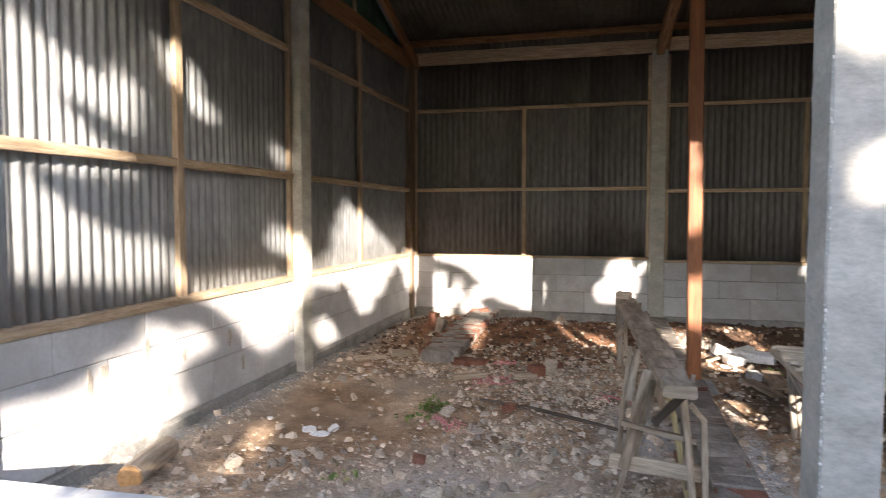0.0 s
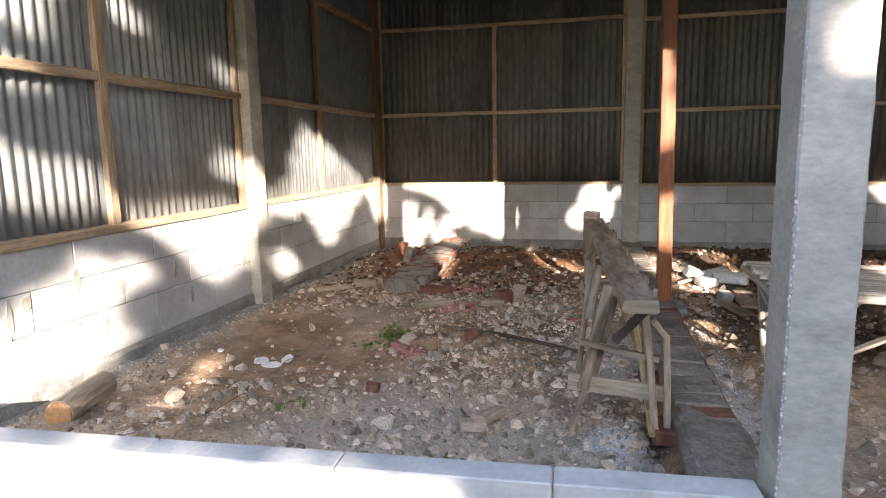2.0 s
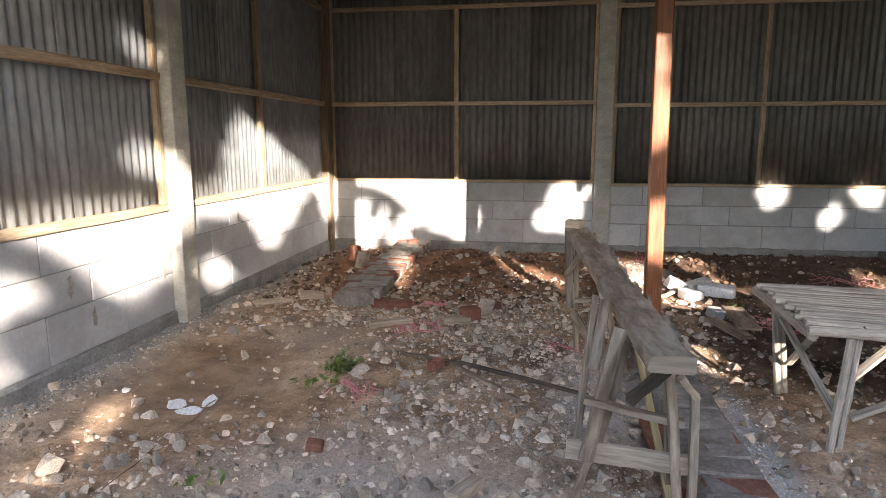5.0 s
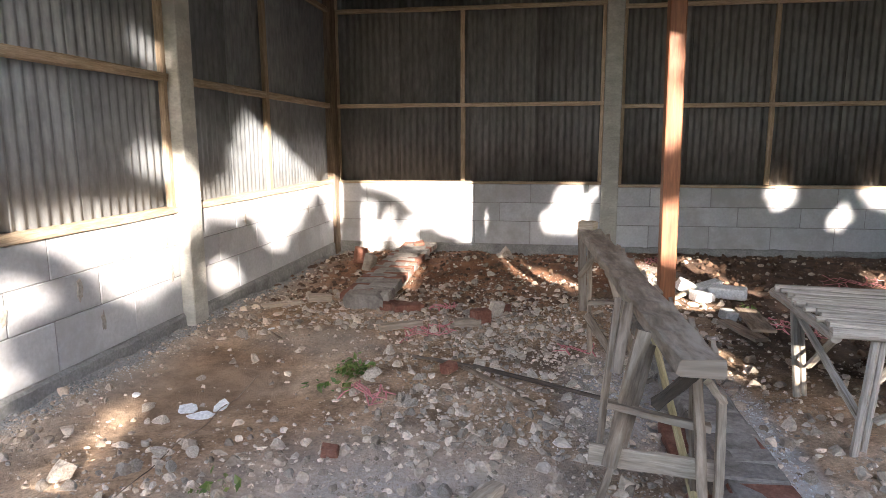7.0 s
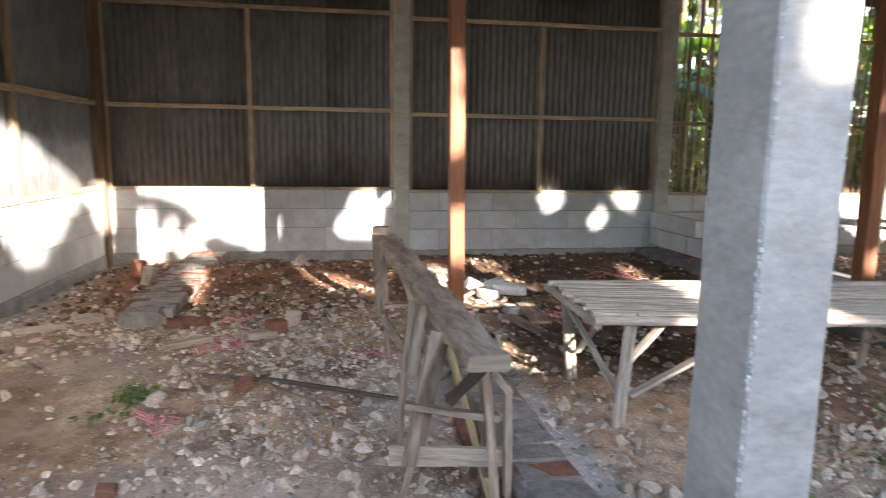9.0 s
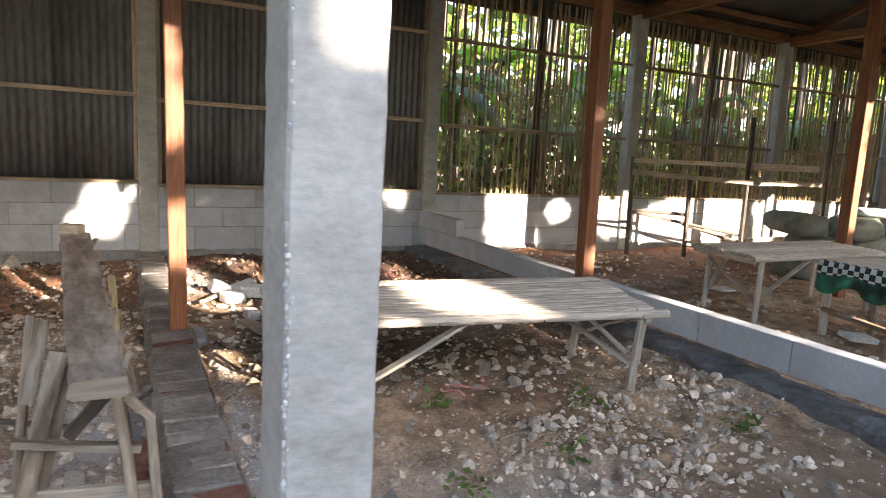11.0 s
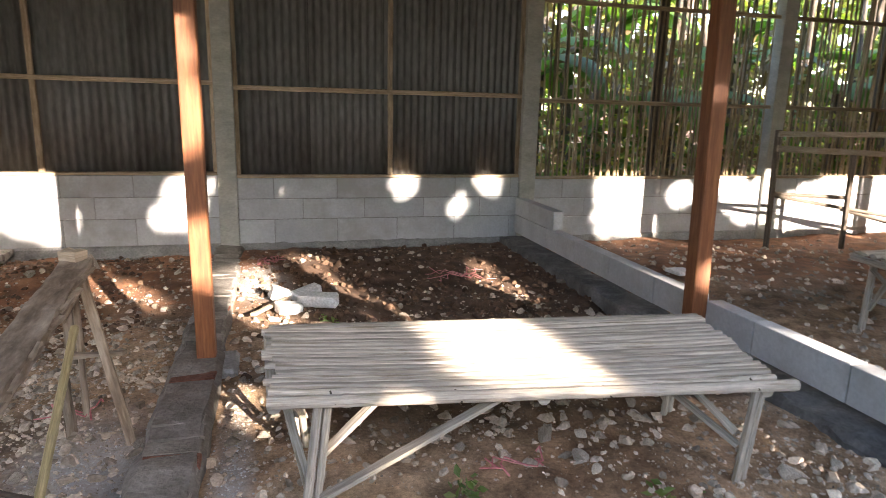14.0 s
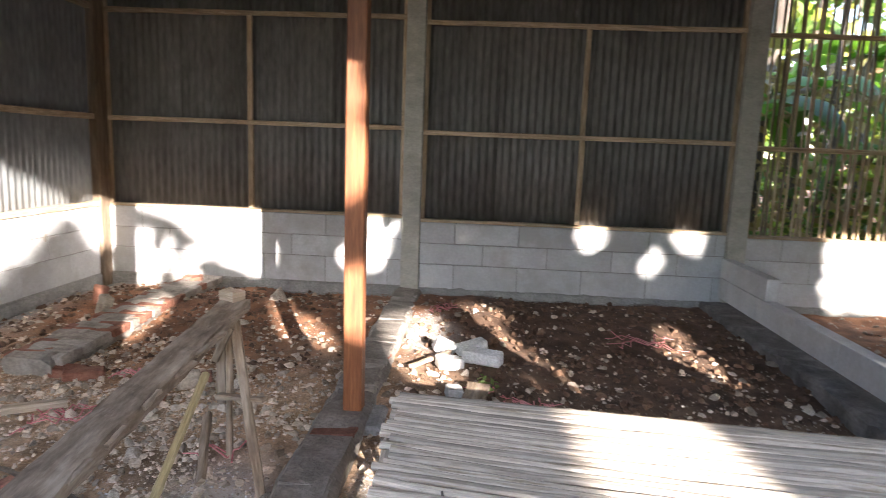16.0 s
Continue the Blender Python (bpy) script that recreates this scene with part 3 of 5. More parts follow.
RIDGE_Y, RIDGE_Z, EAVE_Z = 5.17, 4.20, 3.0
EAVES = (1.50, 8.90)
X0, X1 = -2.35, 16.5
roof = tagged(new("roof"), "dark brown corrugated gable roof on timber beams", "roof", kind="structure")
for ye in EAVES:
    n = round((X1 - X0) / PITCH * 4)
    verts, faces = [], []
    for r in range(2):
        y, z = (ye, EAVE_Z) if r == 0 else (RIDGE_Y, RIDGE_Z)
        for k in range(n + 1):
            x = X0 + (X1 - X0) * k / n
            verts.append((x, y, z + 0.04 + 0.01 * math.cos(2 * math.pi * x / PITCH)))
    faces = [(k, k + 1, n + 2 + k, n + 1 + k) for k in range(n)]
    sh = raw("roof_sheet", verts, faces, ROOF, roof, smooth=True)
    sh.modifiers.new("sheet", "SOLIDIFY").thickness = 0.002
    for f in (0.03, 0.25, 0.5, 0.75, 0.96):
        y, z = ye + (RIDGE_Y - ye) * f, EAVE_Z + (RIDGE_Z - EAVE_Z) * f
        part("purlin", plank((X0, y, z - 0.012), (X1, y, z - 0.012), 0.05, 0.07, 0.003, 12), BEAM_WOOD, roof)
for x in (XL - 0.02,) + COLS:
    part("tie_beam", plank((x, FRONT - 0.1, 3.10), (x, YB + 0.02, 3.10), 0.085, 0.13, 0.004, 10), BEAM_WOOD, roof)
    for ye in EAVES:
        part("rafter", plank((x + 0.07, ye, EAVE_Z - 0.09), (x + 0.07, RIDGE_Y, RIDGE_Z - 0.09), 0.06, 0.10, 0.003, 8), BEAM_WOOD, roof)
part("ridge_beam", plank((X0, RIDGE_Y, RIDGE_Z - 0.12), (X1, RIDGE_Y, RIDGE_Z - 0.12), 0.08, 0.12, 0.003, 12), BEAM_WOOD, roof)
part("front_beam", plank((X0, FRONT, 3.22), (X1, FRONT, 3.22), 0.08, 0.12, 0.003, 12), BEAM_WOOD, roof)

# gables: green sheet above the west wall, plain sheet closes the far end
for name, x, mat in (("gable_west", XL - 0.09, GREEN_RIB), ("gable_east", 16.25, RIB)):
    n = 160
    low = 3.14 if name == "gable_west" else 0.0
    verts, faces = [], []
    for k in range(n + 1):
        y = 1.9 + (8.6 - 1.9) * k / n
        zt = RIDGE_Z - abs(y - RIDGE_Y) * (RIDGE_Z - EAVE_Z) / (RIDGE_Y - EAVES[0]) + 0.02
        d = 0.009 * math.cos(2 * math.pi * y / PITCH)
        verts += [(x + d, y, low), (x + d, y, zt)]
    faces = [(2 * k, 2 * k + 2, 2 * k + 3, 2 * k + 1) for k in range(n)]
    g = raw(name, verts, faces, mat, smooth=True)
    tagged(g, "green corrugated gable sheet under the roof" if mat is GREEN_RIB else "grey corrugated end wall", "wall", kind="structure")
    g.modifiers.new("sheet", "SOLIDIFY").thickness = 0.002
part("batten", plank((XL - 0.05, 6.45, 3.22), (XL - 0.05, 6.45, 3.75), 0.06, 0.02, 0.002, 3, up=(1, 0, 0)), PALE_WOOD, west, "pale batten")


# ---- posts, kerbs and foundation strips ----
def wood_post(x, y, z0, w=0.098, lean=(0, 0)):
    ob = thing("wooden_post", (x, y, z0), "reddish-brown square timber post carrying the roof", "post", "timber posts")
    bit("shaft", plank((x, y, z0), (x + lean[0], y + lean[1], RIDGE_Z - 0.2), w, w, 0.0015, 12, up=(0, 1, 0), c=0.05), POST_WOOD, ob)
    return ob


p1 = wood_post(1.094, 5.275, 0.0, 0.094, (-0.03, 0.10))
bit("base_pad", box(bmesh.new(), (0.93, 5.14, -0.12), (1.25, 5.44, 0.012), 0.02), MORTAR, p1, "grey concrete pad")
wood_post(3.87, 5.075, 0.0, 0.1, (-0.07, 0))
wood_post(7.02, 5.12, -0.08, 0.11)
wood_post(10.03, 5.15, -0.08, 0.11)
wood_post(13.03, 5.15, -0.08, 0.11)

kerb = tagged(new("kerb"), "low dividing wall of light aerated blocks with a whitish top", "low wall", kind="structure")
block_row(kerb, "y", 1.64, 5.02, 3.955, 0.09, 0.10, 0.59, 0.19)
block_row(kerb, "y", 5.13, 8.19, 3.955, 0.09, 0.10, 0.44, 0.19)
block_row(kerb, "y", 7.22, 8.19, 3.955, 0.28, 0.10, 0.6, 0.18)
part("footing", plank((3.885, 1.6, -0.03), (3.885, 8.19, -0.03), 0.27, 0.15, 0.016, 70), WET_CEMENT, kerb, "dark damp cement footing")
front_wall = tagged(new("front_kerb"), "low white block wall across the open front", "low wall", kind="structure")
block_row(front_wall, "x", -1.90, 1.02, 2.24, 0.06, 0.10, 0.6, 0.19)
part("footing", plank((-1.9, 2.24, -0.02), (1.02, 2.24, -0.02), 0.14, 0.16, 0.008, 30), MORTAR, front_wall)
front_wall.matrix_world = Matrix.Translation((-1.25, 2.24, 0)) @ Matrix.Rotation(0.045, 4, "Z") @ Matrix.Translation((1.25, -2.24, 0))

brick_meshes = [block_mesh("brick", 0.215, 0.10, 0.055, m, 0.006, 0.004) for m in (BRICK, BRICK, DARK_CEMENT)]


def brick_strip(name, label, pts, width, z, bare_from, red):
    """A footing strip of cross-laid bricks, smeared with cement."""
    ob = tagged(new(name), label, "footing", kind="structure")
    a, b = Vector((*pts[0], z)), Vector((*pts[1], z))
    d = (b - a).normalized()
    seg = 40
    line = [(*(a.lerp(b, k / seg)).xy, z - 0.055 + 0.012 * math.sin(k * 1.7)) for k in range(seg + 1)]
    part("cement_bed", sweep(bmesh.new(), line, board_outline(width, 0.13, 0.25), wob=0.012), DARK_CEMENT, ob, "dark damp cement bed")
    t, L = 0.0, (b - a).length
    while t < L:
        if t > bare_from:
            for s in ((-0.25, 0.25) if width > 0.28 else (0,)):
                br = new("brick", random.choice(brick_meshes[:2] if random.random() < red else brick_meshes[2:]))
                c = a + d * t
                br.location = (c.x + s * width + random.uniform(-0.01, 0.01), c.y, z - 0.024 + random.uniform(-0.006, 0.008))
                br.rotation_euler = (random.uniform(-0.05, 0.05), random.uniform(-0.05, 0.05), math.atan2(d.y, d.x) - math.pi / 2 + random.uniform(-0.06, 0.06))
                br.parent = ob
        t += 0.112
    return ob


brick_strip("foundation_strip", "dark cement foundation strip with bricks showing", ((1.06, 2.46), (1.03, 8.17)), 0.25, 0.03, 0.3, 0.06)
brick_strip("foundation_strip_2", "old brick footing running from the heap to the wall", ((-0.93, 5.68), (-0.98, 8.15)), 0.29, 0.042, 0.02, 0.6)
for k in (3, 5):
    br = new("brick", brick_meshes[0])
    br.location = (0.90 + random.uniform(-0.012, 0.008), 2.62 + 0.245 * k + random.uniform(-0.03, 0.03), -0.06 + random.uniform(-0.012, 0.006))
    br.rotation_euler = (random.uniform(-0.1, 0.1), random.uniform(-0.12, 0.12), math.pi / 2 + random.uniform(-0.12, 0.12))
    br.parent = bpy.data.objects["foundation_strip"]


def smear(y, z, w, h, seed):
    """A flat dab of mortar squeezed out of a joint of the west plinth."""
    r = random.Random(seed)
    bm = bmesh.new()
    n = 14
    rim, top = [], []
    for k in range(n):
        a = 6.283 * k / n
        f = r.uniform(0.6, 1.15)
        p = (y + w / 2 * f * math.cos(a), z + h / 2 * f * math.sin(a))
        rim.append(bm.verts.new((XL - 0.004, *p)))
        top.append(bm.verts.new((XL + 0.0045, y + (p[0] - y) * 0.82, z + (p[1] - z) * 0.86)))
    for k in range(n):
        bm.faces.new((rim[k], rim[(k + 1) % n], top[(k + 1) % n], top[k]))
    bm.faces.new(top)
    part("mortar_smear", bm, SMEAR, west)


for k, (y, z, w, h) in enumerate(((3.35, 0.50, 0.05, 0.17), (3.66, 0.40, 0.07, 0.10), (3.52, 0.20, 0.035, 0.16), (2.95, 0.40, 0.05, 0.2), (3.05, 0.45, 0.07, 0.10), (4.13, 0.41, 0.05, 0.12), (4.55, 0.44, 0.06, 0.11),
                                  (4.90, 0.56, 0.04, 0.14), (4.93, 0.34, 0.05, 0.15), (4.28, 0.21, 0.04, 0.13), (5.95, 0.56, 0.05, 0.1), (6.6, 0.35, 0.05, 0.12), (7.3, 0.5, 0.05, 0.1))):
    smear(y, z, w, h, k)


# ---- bamboo bench ----
def bilerp(c, u, v):
    (nl, nr, fl, fr) = [Vector(p) for p in c]
    return nl.lerp(nr, u).lerp(fl.lerp(fr, u), v)


def bamboo_bench(corners, legs, label, slats=22, thick=0.0125, sag=0.012, group="bamboo benches"):
    base = Vector((sum(l[0][0] for l in legs) / len(legs), sum(l[0][1] for l in legs) / len(legs), 0))
    ob = thing("bamboo_bench", base, label, "bench", group)
    rng = random.Random(len(label))
    for k in range(slats):
        v = (k + 0.9 + rng.uniform(-0.16, 0.16)) / (slats + 1)
        pts = []
        e0, e1 = rng.uniform(-0.02, 0.008), rng.uniform(0.985, 1.0)
        ph = rng.random() * 6
        for i in range(13):
            u = e0 + (e1 - e0) * i / 12
            p = bilerp(corners, u, v)
            knot = 1.12 if (i + k) % 5 == 0 else 1.0
            pts.append((p.x, p.y + 0.004 * math.sin(i * 0.7 + ph), p.z - sag * 4 * u * (1 - u) + 0.002 * math.sin(i * 2 + ph), knot))
        w = (Vector(corners[2]) - Vector(corners[0])).length / (slats + 1) * rng.uniform(0.40, 0.54)
        ring = [(w * math.cos(a), thick * math.sin(a)) for a in [2 * math.pi * j / 8 for j in range(8)]]
        bit("slat", sweep(bmesh.new(), pts, ring, wob=0.0008), BAMBOO, ob)
    nl, nr, fl, fr = [Vector(c) for c in corners]
    drop = Vector((0, 0, -0.016))
    bit("front_edge", pole([nl + drop + Vector((-0.02, -0.012, 0)), nr + drop + Vector((0.05, -0.012, 0))], 0.021, 10, 0.28), BAMBOO, ob, "split bamboo edge pole with dark knots")
    bit("back_edge", pole([fl + drop, fr + drop], 0.019, 10, 0.3), BAMBOO, ob)
    for u in (0.0, 0.5, 0.965):
        a, b = bilerp(corners, u, -0.02), bilerp(corners, u, 1.02)
        bit("cross_bearer", pole([a - Vector((0, 0, 0.036)), b - Vector((0, 0, 0.036))], 0.022, 10, 0.25), BAMBOO, ob)
    for foot, head in legs:
        f, h = Vector(foot), Vector(head)
        side = Vector((0.017, 0.005, 0))
        bm = pole([f - side, h - side], 0.016, 8, 0.22)
        bit("leg", pole([f + side, h + side * 0.9], 0.014, 8, 0.26, bm), BAMBOO, ob)
    return ob, base


C1 = ((1.443, 3.862, 0.440), (3.20, 3.675, 0.420), (1.425, 4.455, 0.472), (3.29, 4.295, 0.462))
L1 = (((1.535, 3.80, -0.06), (1.60, 3.86, 0.415)), ((3.135, 3.755, -0.06), (3.13, 3.70, 0.395)), ((3.215, 4.34, -0.06), (3.18, 4.24, 0.425)), ((1.545, 4.37, -0.06), (1.50, 4.40, 0.44)))
bench, _ = bamboo_bench(C1, L1, "low bench of greyish split bamboo, its slats lashed to bamboo legs", 17)
brace = lambda p, q, w=0.034, h=0.014, m=BAMBOO: bit("brace", plank(p, q, w, h, 0.0015, 5), m, bench)
brace((1.58, 3.80, 0.10), (2.21, 3.80, 0.41), 0.042)
brace((1.58, 3.88, 0.20), (1.87, 3.99, 0.41), 0.036)
brace((1.55, 3.84, 0.09), (1.44, 4.26, 0.42), 0.03)
brace((1.55, 4.34, 0.12), (1.50, 3.93, 0.41), 0.03)
brace((3.12, 3.76, 0.13), (2.80, 4.30, 0.42), 0.036)
brace((3.11, 3.77, 0.18), (2.92, 4.02, 0.41), 0.038)
brace((3.19, 4.30, 0.12), (3.16, 3.80, 0.36), 0.024)
for u in (0.10, 0.33, 0.62, 0.93):
    x, y, z = bilerp(C1, u, -0.01)
    z -= 0.012 * 4 * u * (1 - u)
    bit("lashing", pole([(x, y + 0.005, z - 0.035), (x + 0.012, y - 0.028, z - 0.016), (x, y + 0.015, z + 0.012)], 0.0035, 5), DARK_PIPE, bench)

# second bench and a table with a cloth in the next room
C2 = ((5.08, 4.60, 0.485), (6.75, 4.56, 0.49), (5.10, 5.17, 0.50), (6.8, 5.2, 0.50))
L2 = (((5.2, 4.62, -0.06), (5.22, 4.63, 0.45)), ((6.6, 4.6, -0.06), (6.6, 4.6, 0.45)), ((5.18, 5.1, -0.06), (5.2, 5.1, 0.46)), ((6.62, 5.12, -0.06), (6.62, 5.12, 0.46)))
bench2, _ = bamboo_bench(C2, L2, "grey bamboo bench standing behind the dividing kerb", 14, sag=0.0)
bit("brace", plank((5.23, 4.62, 0.16), (5.75, 4.6, 0.45), 0.034, 0.016), BAMBOO, bench2)
bit("brace", plank((5.22, 4.64, 0.10), (5.16, 5.08, 0.40), 0.034, 0.016), BAMBOO, bench2)
bit("brace", plank((5.20, 5.09, 0.12), (5.40, 5.08, 0.45), 0.034, 0.016), BAMBOO, bench2)


def cloth_table():
    ob = thing("low_table", (5.7, 3.8, 0), "low plank table with bamboo legs beside the kerb", "table")
    bit("tabletop", plank((5.72, 4.30, 0.50), (5.62, 3.05, 0.50), 0.72, 0.03, 0.003, 8), BAMBOO, ob)
    for x, y in ((5.42, 4.22), (5.25, 3.66), (6.0, 4.2), (5.95, 3.2), (5.32, 3.15)):
        bit("leg", pole([(x, y, -0.08), (x, y, 0.49)], 0.03, 8, 0.2), BAMBOO, ob)
    bit("stretcher", plank((5.40, 4.22, 0.16), (5.26, 3.66, 0.14), 0.05, 0.03), OLD_WOOD, ob)
    cl = bmesh.new()
    uvl = cl.loops.layers.uv.verify()
    nu, path = 48, [(0.035, 0.519), (0.0, 0.519), (-0.012, 0.47), (-0.01, 0.40), (-0.014, 0.32)]
    rows = []
    for j, (dx, z) in enumerate(path):
        row = []
        for i in range(nu + 1):
            y = 4.27 - 1.15 * i / nu
            fold = 0.022 * math.sin(i * 0.9) * max(0, j - 1) / 3
            hem = -0.035 * math.sin(i * 0.42) * max(0, j - 2) / 2
            row.append(cl.verts.new((5.355 - 0.09 * i / nu + dx - fold, y, z + hem)))
        rows.append(row)
    run = [0, 0.035, 0.085, 0.155, 0.235]
    for j in range(len(path) - 1):
        for i in range(nu):
            f = cl.faces.new((rows[j][i], rows[j][i + 1], rows[j + 1][i + 1], rows[j + 1][i]))
            for lp, (a, b) in zip(f.loops, ((i, j), (i + 1, j), (i + 1, j + 1), (i, j + 1))):
                lp[uvl].uv = (1.15 * a / nu, run[b] - 0.035)
    c = part("tablecloth", cl, CLOTH, smooth=True)
    c.modifiers.new("cloth", "SOLIDIFY").thickness = 0.003
    tagged(c, "dark green tablecloth with a black and white checked band", "tablecloth")


cloth_table()


# ---- trestle with a heavy plank ----
def trestle():
    ob = thing("trestle", (0.68, 4.0, 0), "weathered grey timber trestle carrying a thick rough plank", "trestle")
    bit("plank_top", plank((0.768, 3.045, 0.536), (0.606, 5.0, 0.628), 0.125, 0.046, 0.005, 26), PLANK_WOOD, ob, "thick plank with a splintered edge")
    r = random.Random(8)
    for k in range(9):
        f = 0.06 + 0.1 * k + r.uniform(-0.03, 0.03)
        a = Vector((0.768, 3.045, 0.548)).lerp(Vector((0.606, 5.0, 0.640)), f) + Vector((0.062, 0, 0))
        bit("splinter", plank(a, a + Vector((r.uniform(0.0, 0.012), r.uniform(0.07, 0.16), r.uniform(0.0, 0.018))), r.uniform(0.012, 0.024), 0.012, 0.003, 3), PLANK_WOOD, ob)
    def leg(p, q, w=0.05, h=0.022, mat=OLD_WOOD, name="leg", up=(0, 1, 0)):
        bit(name, plank(p, q, w, h, 0.003, 5, up=up), mat, ob)
    # near frame
    leg((0.665, 3.34, 0.55), (0.565, 3.28, 0.12), 0.046, 0.022)
    leg((0.60, 3.30, 0.20), (0.51, 3.24, -0.08), 0.022, 0.02)
    leg((0.69, 3.36, 0.50), (0.60, 3.32, 0.10), 0.024, 0.02)
    leg((0.592, 3.44, 0.63), (0.54, 3.38, 0.10), 0.022, 0.026)
    leg((0.622, 3.42, 0.62), (0.588, 3.36, 0.40), 0.034, 0.024)
    leg((0.80, 3.24, 0.48), (0.86, 3.26, -0.08), 0.03, 0.022)
    leg((0.815, 3.30, 0.40), (0.845, 3.34, -0.06), 0.028, 0.026)
    leg((0.83, 3.22, 0.44), (0.89, 3.26, 0.36), 0.022, 0.02, PALE_WOOD)
    leg((0.885, 3.26, 0.38), (0.905, 3.30, -0.06), 0.026, 0.024, PALE_WOOD)
    leg((0.80, 3.17, 0.50), (0.69, 3.24, 0.35), 0.032, 0.03, DARK_PIPE, "brace")
    leg((0.555, 3.30, 0.318), (0.862, 3.28, 0.268), 0.04, 0.02, OLD_WOOD, "cross_board", (0, 0, 1))
    bit("cross_board", plank((0.505, 3.315, 0.142), (0.888, 3.30, 0.118), 0.02, 0.066, 0.002, 5), PALE_WOOD, ob, "pale lower cross board")
    # far frame
    leg((0.565, 4.92, 0.61), (0.578, 4.90, 0.20), 0.042, 0.03)
    leg((0.60, 4.915, 0.34), (0.60, 4.91, 0.22), 0.05, 0.018, OLD_WOOD, "cleat")
    leg((0.605, 4.93, 0.61), (0.622, 4.86, -0.08), 0.024, 0.024)
    leg((0.66, 4.80, 0.58), (0.555, 4.88, 0.40), 0.03, 0.02, OLD_WOOD, "brace")
    leg((0.66, 4.84, 0.60), (0.86, 4.60, -0.08), 0.04, 0.022)
    leg((0.60, 4.80, 0.27), (0.83, 4.72, 0.30), 0.035, 0.018, OLD_WOOD, "cross_board", (0, 0, 1))
    leg((0.59, 4.72, 0.22), (0.70, 4.40, 0.10), 0.04, 0.02, OLD_WOOD, "brace")


trestle()
st = part("bamboo_stick", pole([(0.84, 3.22, -0.03), (0.775, 4.30, 0.56)], 0.014, 8, 0.4), YELLOW_BAMBOO)
tagged(st, "thin tan bamboo stick leaning on the trestle", "stick")
chock = part("wood_offcut", plank((0.555, 5.0, 0.672), (0.635, 4.96, 0.672), 0.07, 0.045, 0.004, 3), PALE_WOOD)
tagged(chock, "short pale wood offcut lying on the trestle plank", "offcut")


# ---- debris on the floor ----
def lying(name, p, q, w, h, mat, label, category, lift=0.5, wob=0.003):
    z0, z1 = ground_z(*p), ground_z(*q)
    ob = part(name, plank((*p, z0 + h * lift), (*q, z1 + h * lift), w, h, wob, 6), mat)
    return tagged(ob, label, category)


lg = thing("log", (-1.68, 3.04, 0), "short round log with a fresh orange cut end", "log")
lz = ground_z(-1.68, 3.0)
bit("trunk", pole([(-1.64, 2.87, lz + 0.06), (-1.675, 3.02, lz + 0.065), (-1.725, 3.24, lz + 0.06)], 0.062, 12, wob=0.003), PALE_WOOD, lg)
bit("cut_end", pole([(-1.6385, 2.862, lz + 0.06), (-1.641, 2.872, lz + 0.06)], 0.058, 12), LOG_END, lg, "orange sawn end")
lying("wood_offcut", (-1.62, 5.50), (-1.38, 5.64), 0.05, 0.03, PALE_WOOD, "pale split board lying among rubble", "offcut")
lying("wood_offcut", (-1.37, 5.76), (-1.22, 5.84), 0.09, 0.05, PALE_WOOD, "pale block of wood lying on the earth", "offcut")
lying("wood_offcut", (-0.66, 5.14), (-0.42, 5.30), 0.05, 0.04, PALE_WOOD, "pale board end lying among rubble", "offcut")
lying("wood_offcut", (-0.22, 5.36), (-0.05, 5.42), 0.07, 0.045, PALE_WOOD, "pale board end lying among rubble", "offcut")
lying("wood_offcut", (0.07, 3.17), (0.17, 3.20), 0.06, 0.04, PALE_WOOD, "pale chunk of wood near the trestle", "offcut", 1.0)
lying("wood_offcut", (0.14, 3.23), (0.21, 3.38), 0.055, 0.04, PALE_WOOD, "pale chunk of wood near the trestle", "offcut", 1.0)
lying("board", (1.50, 5.52), (1.63, 5.18), 0.09, 0.02, OLD_WOOD, "grey weathered board lying in the pit", "board", 1.5)
lying("board", (1.72, 5.82), (1.66, 5.24), 0.13, 0.02, OLD_WOOD, "grey weathered board lying in the pit", "board", 3.0)
lying("board", (1.30, 6.03), (1.52, 6.45), 0.03, 0.02, PALE_WOOD, "thin strip of wood beside block scraps", "board", 2.0)
lying("board", (-0.12, 2.86), (0.06, 2.88), 0.035, 0.025, OLD_WOOD, "grey board end half buried in rubble", "offcut", 0.8)
lying("stick", (-0.06, 4.56), (0.33, 4.08), 0.02, 0.018, OLD_WOOD, "brown dry branch on the earth", "stick", 0.9)
lying("stick", (0.0, 4.54), (0.64, 4.19), 0.018, 0.016, DARK_PIPE, "long brown dry branch on the earth", "stick", 1.4)
lying("stick", (-0.35, 4.66), (0.08, 4.50), 0.016, 0.016, DARK_PIPE, "thin brown twig on the earth", "stick", 1.0)
lying("stick", (-1.55, 5.18), (-1.16, 4.78), 0.016, 0.014, OLD_WOOD, "thin grey twig on the earth", "stick", 1.0)
lying("stick", (2.2, 3.50), (2.55, 3.55), 0.014, 0.012, OLD_WOOD, "thin grey twig on the earth", "stick", 1.0)


def chunk(name, at, size, turn, mat, label, category, group="", tilt=(0, 0), lift=0.45):
    me = block_mesh(name, *size, mat, min(size) * 0.12, min(size) * 0.12)
    ob = new(name, me)
    ob.location = (at[0], at[1], ground_z(*at) + size[2] * lift)
    ob.rotation_euler = (radians(tilt[0]), radians(tilt[1]), radians(turn))
    return tagged(ob, label, category, group)


